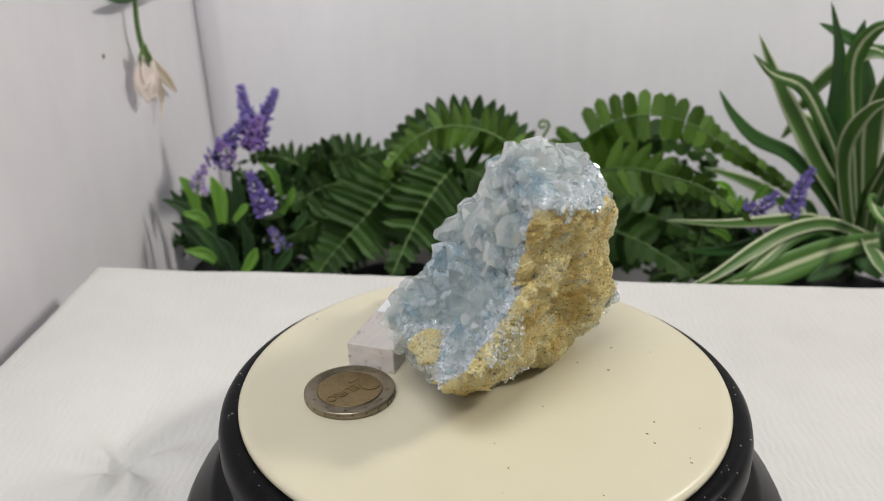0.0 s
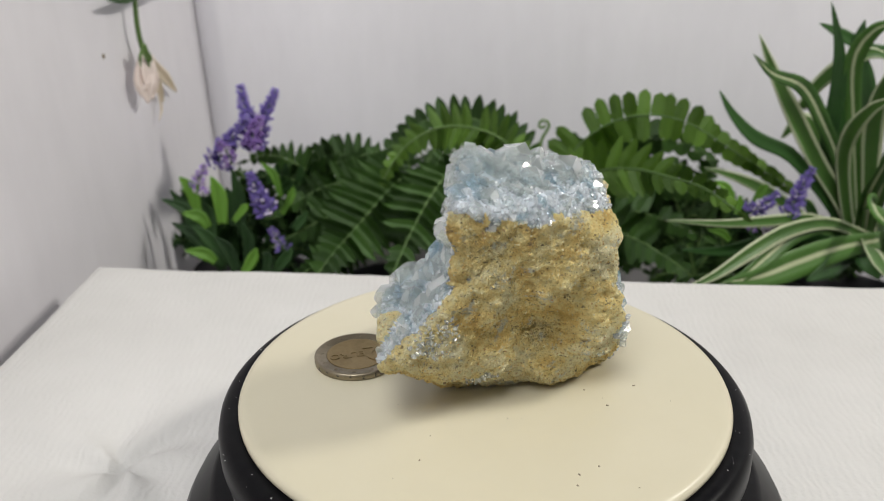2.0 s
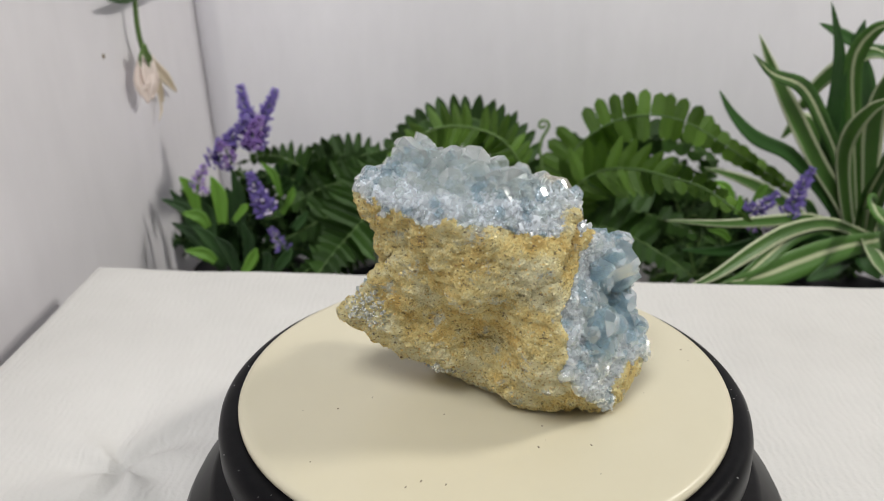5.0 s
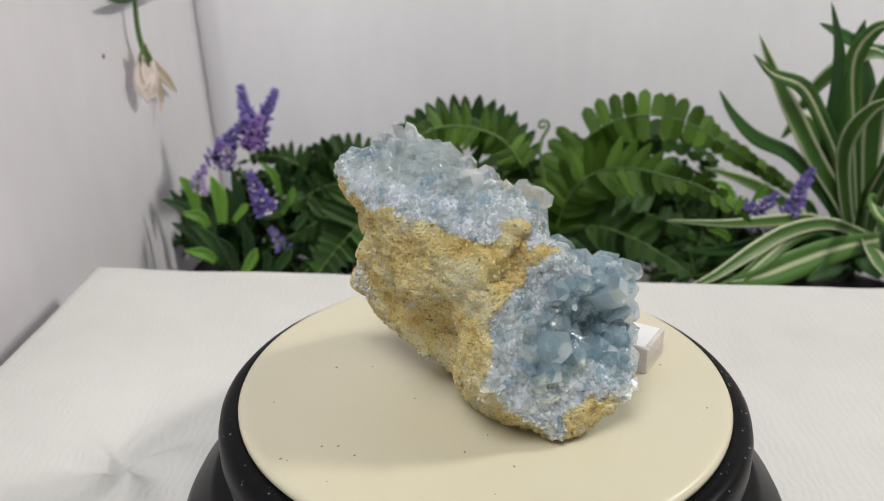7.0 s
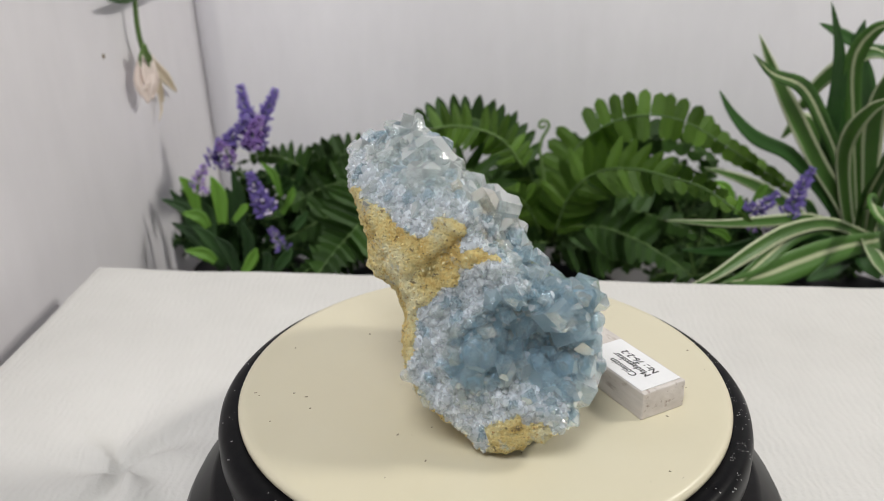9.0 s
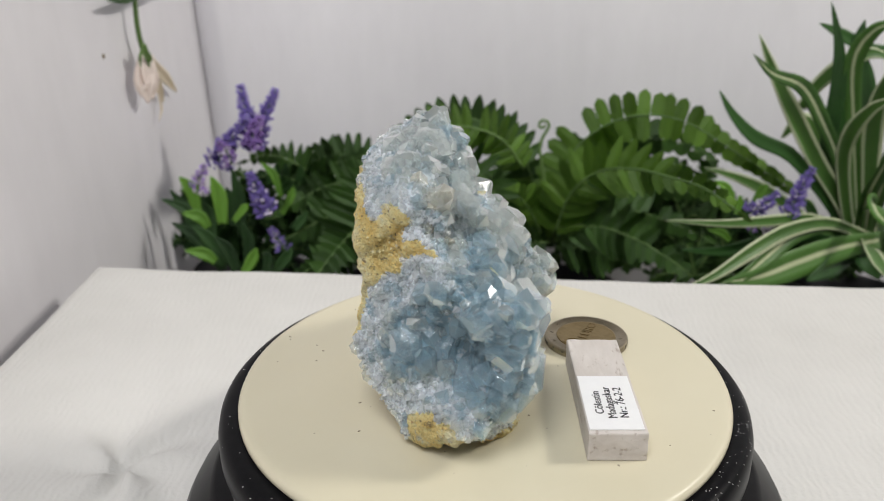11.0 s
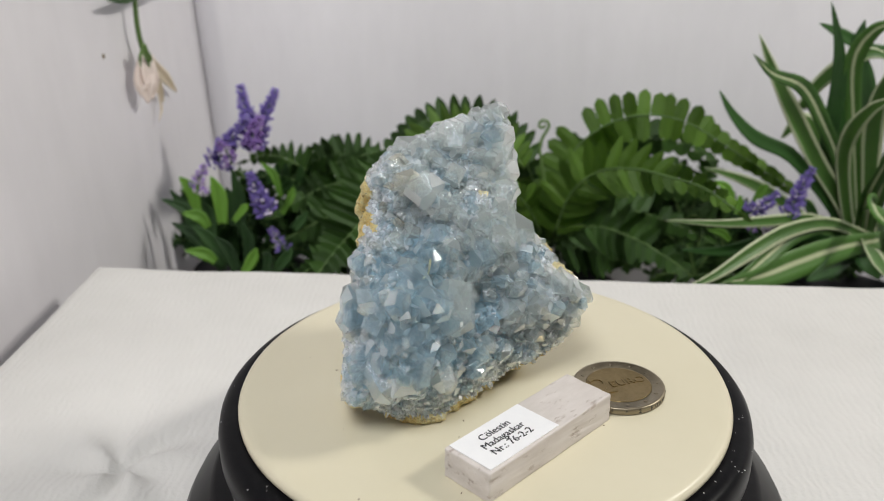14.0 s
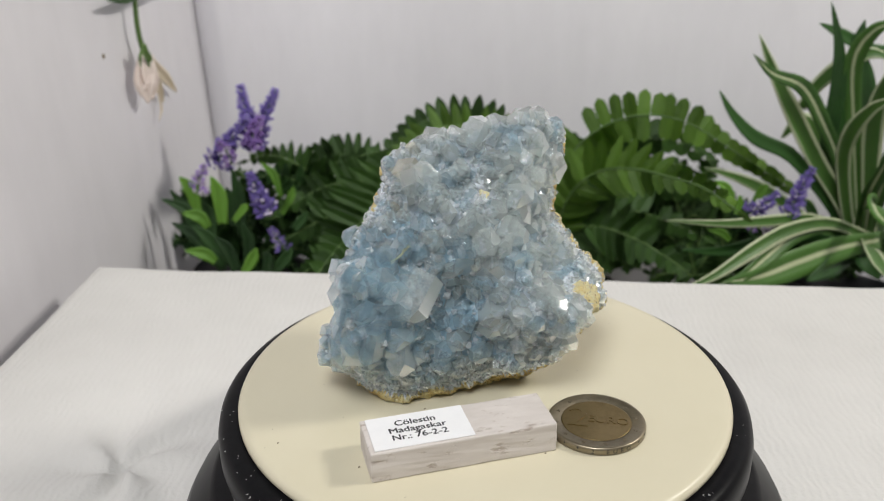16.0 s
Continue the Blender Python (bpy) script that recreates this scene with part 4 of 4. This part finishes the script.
    blade(lavender, BRIGHT, 0.0074, [(-0.175, 0.240, -0.063), (-0.163, 0.240, -0.065), (-0.157, 0.240, -0.070)], fold=0.5)
    blade(lavender, SAGE, 0.0066, [(-0.201, 0.280, -0.045), (-0.186, 0.280, -0.052), (-0.176, 0.280, -0.063)], fold=0.5)
    blade(lavender, SAGE, 0.0075, [(-0.202, 0.300, -0.046), (-0.193, 0.300, -0.060), (-0.188, 0.300, -0.079)], fold=0.5)
    blade(lavender, SAGE, 0.0083, [(-0.160, 0.300, -0.032), (-0.157, 0.300, -0.053), (-0.158, 0.300, -0.079)], fold=0.5)
    blade(lavender, SAGE, 0.009, [(-0.172, 0.250, -0.051), (-0.161, 0.250, -0.062), (-0.155, 0.250, -0.077)], fold=0.5)
    blade(lavender, SAGE, 0.0081, [(-0.156, 0.240, -0.054), (-0.149, 0.240, -0.063), (-0.145, 0.240, -0.076)], fold=0.5)
    blade(lavender, BRIGHT, 0.0068, [(-0.132, 0.240, -0.061), (-0.135, 0.240, -0.068), (-0.142, 0.240, -0.079)], fold=0.5)
    blade(lavender, SAGE, 0.0079, [(-0.148, 0.270, -0.057), (-0.145, 0.270, -0.069), (-0.147, 0.270, -0.086)], fold=0.5)
    blade(lavender, SAGE, 0.0069, [(-0.113, 0.250, -0.065), (-0.118, 0.250, -0.072), (-0.128, 0.250, -0.084)], fold=0.5)
    blade(lavender, SAGE, 0.0073, [(-0.196, 0.280, -0.061), (-0.183, 0.280, -0.069), (-0.175, 0.280, -0.082)], fold=0.5)
    blade(lavender, BRIGHT, 0.0052, [(-0.119, 0.290, -0.040), (-0.121, 0.290, -0.047), (-0.128, 0.290, -0.059)], fold=0.5)
    blade(lavender, SAGE, 0.0058, [(-0.109, 0.280, -0.053), (-0.114, 0.280, -0.060), (-0.123, 0.280, -0.070)], fold=0.5)
    blade(lavender, SAGE, 0.0061, [(-0.127, 0.240, -0.063), (-0.126, 0.240, -0.069), (-0.129, 0.240, -0.079)], fold=0.5)
    blade(lavender, SAGE, 0.0076, [(-0.167, 0.250, -0.066), (-0.160, 0.250, -0.071), (-0.157, 0.250, -0.080)], fold=0.5)
    blade(lavender, SAGE, 0.0068, [(-0.165, 0.300, -0.044), (-0.162, 0.300, -0.055), (-0.163, 0.300, -0.071)], fold=0.5)
    blade(lavender, SAGE, 0.0075, [(-0.185, 0.300, -0.051), (-0.178, 0.300, -0.063), (-0.177, 0.300, -0.079)], fold=0.5)
    blade(lavender, SAGE, 0.0075, [(-0.197, 0.300, -0.075), (-0.189, 0.300, -0.081), (-0.186, 0.300, -0.091)], fold=0.5)
    filling(lavender, "sage", (-0.170, 0.320, -0.104), 16, 0.055, 0.013, 41)
    filling(lavender, "sage", (-0.185, 0.340, -0.087), 12, 0.05, 0.013, 42)
    filling(lavender, "dark", (-0.153, 0.340, -0.082), 12, 0.05, 0.014, 43)
    pot(lavender, -0.171, 0.330, -0.125, 0.05)
    rooted(lavender)
    lavender = plant("lavender", "small artificial lavender with one tall violet spike", "lavender", (0.173, 0.270, -0.25))
    flower_spike(lavender, LILAC, 0.0066, [(0.173, 0.250, -0.042), (0.176, 0.250, -0.033), (0.179, 0.250, -0.024), (0.183, 0.250, -0.014)], 300, 11, 0.05)
    flower_spike(lavender, LILAC, 0.0066, [(0.151, 0.250, -0.042), (0.156, 0.250, -0.038), (0.162, 0.250, -0.034), (0.166, 0.250, -0.029)], 180, 12, 0.2)
    flower_spike(lavender, VIOLET, 0.0061, [(0.157, 0.250, -0.051), (0.163, 0.250, -0.048), (0.169, 0.250, -0.046), (0.174, 0.250, -0.042)], 140, 13, 0.5)
    flower_spike(lavender, VIOLET, 0.0039, [(0.153, 0.250, -0.053), (0.154, 0.250, -0.051), (0.155, 0.250, -0.049), (0.156, 0.250, -0.047)], 60, 14, 0.1)
    blade(lavender, BRIGHT, 0.005, [(0.134, 0.270, -0.029), (0.142, 0.270, -0.033), (0.147, 0.270, -0.040)], fold=0.5)
    blade(lavender, BRIGHT, 0.0043, [(0.150, 0.270, -0.038), (0.151, 0.270, -0.042), (0.150, 0.270, -0.050)], fold=0.5)
    blade(lavender, BRIGHT, 0.0057, [(0.166, 0.270, -0.031), (0.163, 0.270, -0.035), (0.159, 0.270, -0.043)], fold=0.5)
    blade(lavender, BRIGHT, 0.0049, [(0.131, 0.260, -0.056), (0.140, 0.260, -0.058), (0.145, 0.260, -0.063)], fold=0.5)
    blade(lavender, SAGE, 0.0057, [(0.186, 0.270, -0.039), (0.193, 0.270, -0.047), (0.198, 0.270, -0.057)], fold=0.5)
    blade(lavender, SAGE, 0.0058, [(0.151, 0.280, -0.054), (0.160, 0.280, -0.060), (0.166, 0.280, -0.068)], fold=0.5)
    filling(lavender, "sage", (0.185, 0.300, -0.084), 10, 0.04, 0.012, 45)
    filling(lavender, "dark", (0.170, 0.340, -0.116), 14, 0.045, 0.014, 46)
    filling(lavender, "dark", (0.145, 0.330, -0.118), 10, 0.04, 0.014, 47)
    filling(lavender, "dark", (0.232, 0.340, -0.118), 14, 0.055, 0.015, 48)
    pot(lavender, 0.181, 0.290, -0.125, 0.05)
    rooted(lavender)
    spider_plant = plant("spider_plant", "spider plant with long green and cream striped leaves", "plant", (0.237, 0.300, -0.25))
    blade(spider_plant, DEEP, 0.0098, [(0.186, 0.270, 0.072), (0.195, 0.274, 0.048), (0.200, 0.278, 0.022), (0.201, 0.282, -0.005), (0.205, 0.286, -0.027), (0.221, 0.290, -0.072)])
    blade(spider_plant, EDGED, 0.0109, [(0.150, 0.270, 0.055), (0.162, 0.274, 0.033), (0.177, 0.278, 0.009), (0.195, 0.282, -0.019), (0.216, 0.286, -0.048), (0.232, 0.290, -0.076)], fold=0.4)
    blade(spider_plant, STRIPED, 0.0093, [(0.142, 0.250, 0.048), (0.156, 0.258, 0.036), (0.176, 0.266, 0.027), (0.193, 0.274, 0.005), (0.211, 0.282, -0.026), (0.226, 0.290, -0.072)])
    blade(spider_plant, DEEP, 0.0089, [(0.137, 0.290, 0.020), (0.147, 0.290, 0.005), (0.162, 0.290, -0.009), (0.183, 0.290, -0.019), (0.202, 0.290, -0.039), (0.228, 0.290, -0.072)])
    blade(spider_plant, EDGED, 0.0068, [(0.095, 0.210, -0.031), (0.129, 0.224, -0.038), (0.157, 0.238, -0.042), (0.187, 0.252, -0.046), (0.217, 0.266, -0.061), (0.249, 0.280, -0.087)])
    blade(spider_plant, EDGED, 0.0085, [(0.100, 0.175, -0.054), (0.120, 0.194, -0.055), (0.145, 0.213, -0.048), (0.168, 0.232, -0.045), (0.197, 0.251, -0.048), (0.229, 0.270, -0.064)], fold=0.4)
    blade(spider_plant, DEEP, 0.0083, [(0.107, 0.220, -0.052), (0.134, 0.235, -0.059), (0.160, 0.250, -0.060), (0.188, 0.265, -0.062), (0.221, 0.280, -0.072)])
    blade(spider_plant, STRIPED, 0.0166, [(0.125, 0.190, -0.057), (0.149, 0.210, -0.063), (0.176, 0.230, -0.063), (0.205, 0.250, -0.063), (0.236, 0.270, -0.066)], fold=0.3)
    blade(spider_plant, STRIPED, 0.0099, [(0.120, 0.185, -0.056), (0.137, 0.202, -0.059), (0.155, 0.219, -0.054), (0.173, 0.236, -0.049), (0.198, 0.253, -0.050), (0.229, 0.270, -0.064)])
    blade(spider_plant, EDGED, 0.0105, [(0.211, 0.230, 0.030), (0.205, 0.245, 0.019), (0.203, 0.260, 0.001), (0.209, 0.275, -0.023), (0.227, 0.290, -0.072)], fold=0.4)
    blade(spider_plant, DEEP, 0.0131, [(0.222, 0.310, 0.057), (0.220, 0.310, 0.039), (0.229, 0.310, 0.015), (0.235, 0.310, -0.027), (0.243, 0.310, -0.084)])
    blade(spider_plant, EDGED, 0.0096, [(0.230, 0.280, 0.039), (0.218, 0.285, 0.042), (0.207, 0.290, 0.036), (0.195, 0.295, 0.022), (0.189, 0.300, 0.007)])
    blade(spider_plant, DEEP, 0.0077, [(0.196, 0.310, 0.055), (0.209, 0.310, 0.049), (0.227, 0.310, 0.040), (0.246, 0.310, 0.039)])
    blade(spider_plant, STRIPED, 0.0099, [(0.221, 0.240, 0.000), (0.222, 0.257, -0.021), (0.225, 0.273, -0.044), (0.232, 0.290, -0.076)])
    blade(spider_plant, EDGED, 0.0081, [(0.128, 0.270, -0.021), (0.151, 0.278, -0.030), (0.175, 0.285, -0.043), (0.200, 0.292, -0.062), (0.230, 0.300, -0.080)])
    blade(spider_plant, STRIPED, 0.0108, [(0.216, 0.250, 0.064), (0.208, 0.263, 0.058), (0.205, 0.275, 0.039), (0.216, 0.287, 0.000), (0.237, 0.300, -0.080)])
    blade(spider_plant, EDGED, 0.0131, [(0.219, 0.260, 0.039), (0.221, 0.273, 0.017), (0.229, 0.287, -0.017), (0.244, 0.300, -0.080)])
    blade(spider_plant, DEEP, 0.0133, [(0.222, 0.320, 0.023), (0.224, 0.320, -0.001), (0.234, 0.320, -0.038), (0.246, 0.320, -0.088)])
    blade(spider_plant, STRIPED, 0.0104, [(0.223, 0.220, -0.044), (0.220, 0.243, -0.040), (0.225, 0.267, -0.041), (0.236, 0.290, -0.076)])
    blade(spider_plant, DEEP, 0.0117, [(0.203, 0.320, 0.002), (0.210, 0.320, -0.023), (0.226, 0.320, -0.053), (0.244, 0.320, -0.088)])
    blade(spider_plant, EDGED, 0.0113, [(0.180, 0.300, -0.012), (0.190, 0.300, -0.001), (0.202, 0.300, -0.014), (0.228, 0.300, -0.068)])
    blade(spider_plant, DEEP, 0.0137, [(0.143, 0.220, -0.068), (0.173, 0.237, -0.071), (0.204, 0.253, -0.070), (0.237, 0.270, -0.071)])
    blade(spider_plant, DEEP, 0.0141, [(0.226, 0.240, -0.078), (0.224, 0.253, -0.075), (0.226, 0.267, -0.073), (0.228, 0.280, -0.072)])
    blade(spider_plant, DEEP, 0.0138, [(0.177, 0.220, -0.070), (0.196, 0.240, -0.071), (0.213, 0.260, -0.071), (0.228, 0.280, -0.072)])
    blade(spider_plant, EDGED, 0.0101, [(0.219, 0.200, -0.067), (0.221, 0.227, -0.067), (0.223, 0.253, -0.064), (0.227, 0.280, -0.068)])
    blade(spider_plant, STRIPED, 0.0122, [(0.223, 0.240, 0.019), (0.229, 0.260, -0.005), (0.235, 0.280, -0.039), (0.240, 0.300, -0.080)])
    filling(spider_plant, "dark", (0.270, 0.350, -0.117), 12, 0.06, 0.016, 49)
    pot(spider_plant, 0.237, 0.300, -0.125, 0.05)
    rooted(spider_plant)
    # the flower that hangs head down before the left sheet
    flower = plant("hanging_flower", "faded pink artificial flower hanging head down", "flower", (-0.209, 0.310, 0.069))
    bm = bmesh.new()
    tube(bm, smooth_line([(-0.209, 0.310, 0.080), (-0.209, 0.305, 0.068), (-0.209, 0.304, 0.052), (-0.209, 0.309, 0.037)], 20), (0.0013, 0.0017))
    part("stem", bm, STEM, flower, "green stem", True)
    blade(flower, BLUSH, 0.0127, [(-0.206, 0.296, 0.011), (-0.206, 0.295, 0.021), (-0.206, 0.298, 0.031), (-0.206, 0.302, 0.039)], facing=(0.75, -0.6, 0.2), fold=0.45, name="petal", label="blush pink petal")
    blade(flower, BLUSH, 0.0112, [(-0.204, 0.298, 0.013), (-0.204, 0.299, 0.022), (-0.204, 0.298, 0.031), (-0.204, 0.299, 0.040)], facing=(0.75, -0.6, 0.2), fold=0.45, name="petal", label="blush pink petal")
    blade(flower, BLUSH, 0.0104, [(-0.208, 0.292, 0.016), (-0.208, 0.293, 0.023), (-0.208, 0.298, 0.031), (-0.208, 0.305, 0.039)], facing=(0.75, -0.6, 0.2), fold=0.45, name="petal", label="blush pink petal")
    blade(flower, CREAM_PETAL, 0.0082, [(-0.209, 0.355, 0.005), (-0.209, 0.340, 0.016), (-0.209, 0.325, 0.026), (-0.209, 0.313, 0.036)], facing=(0.75, -0.6, 0.2), fold=0.45, name="petal", label="faded cream petal")
    blade(flower, CREAM_PETAL, 0.006, [(-0.211, 0.334, 0.003), (-0.211, 0.330, 0.012), (-0.211, 0.323, 0.024), (-0.211, 0.318, 0.034)], facing=(0.75, -0.6, 0.2), fold=0.45, name="petal", label="faded cream petal")
    blade(flower, CREAM_PETAL, 0.0019, [(-0.210, 0.319, -0.006), (-0.210, 0.326, 0.001), (-0.210, 0.323, 0.017), (-0.210, 0.314, 0.033)], facing=(0.75, -0.6, 0.2), fold=0.45, name="petal", label="withered stamen")
    blade(flower, STEM, 0.0049, [(-0.203, 0.300, 0.031), (-0.203, 0.299, 0.037), (-0.203, 0.295, 0.042), (-0.203, 0.294, 0.047)], facing=(0.75, -0.6, 0.2), fold=0.45, name="petal", label="green calyx")
    blade(flower, STEM, 0.0045, [(-0.207, 0.295, 0.033), (-0.207, 0.297, 0.038), (-0.207, 0.301, 0.041), (-0.207, 0.304, 0.046)], facing=(0.75, -0.6, 0.2), fold=0.45, name="petal", label="green calyx")
    blade(flower, SAGE, 0.006, [(-0.209, 0.265, 0.076), (-0.209, 0.286, 0.074), (-0.209, 0.307, 0.074), (-0.209, 0.329, 0.075)], facing=(0.75, -0.6, 0.2))
    blade(flower, SAGE, 0.0052, [(-0.209, 0.356, 0.071), (-0.209, 0.330, 0.072), (-0.209, 0.313, 0.076), (-0.209, 0.305, 0.080)], facing=(0.75, -0.6, 0.2))
    rooted(flower)

room()
backdrop_sheets()
table()
PLATTER = turntable()
COIN = coin()
BLOCK = label_block()
ROCK = specimen()

plants()



def motions():
    """The platter turns clockwise at an even pace and carries what lies on it."""
    block = pose(-0.0266, 0.0251, 0.0, 0, 0, -105.9)
    lying = pose(-0.0375, -0.0112, 0.0, 0, 0, -133)
    times = [0.5 * k for k in range(33)]
    turned = [(t, pose(0, 0, 0, 0, 0, -TURN * t)) for t in times]
    walk(ROCK, turned)
    walk(PLATTER, [(t, Matrix.Translation((0, 0, -TABLE_Z)) @ m) for t, m in turned])
    walk(COIN, [(t, m @ lying) for t, m in turned])
    walk(BLOCK, [(t, m @ block) for t, m in turned])


motions()
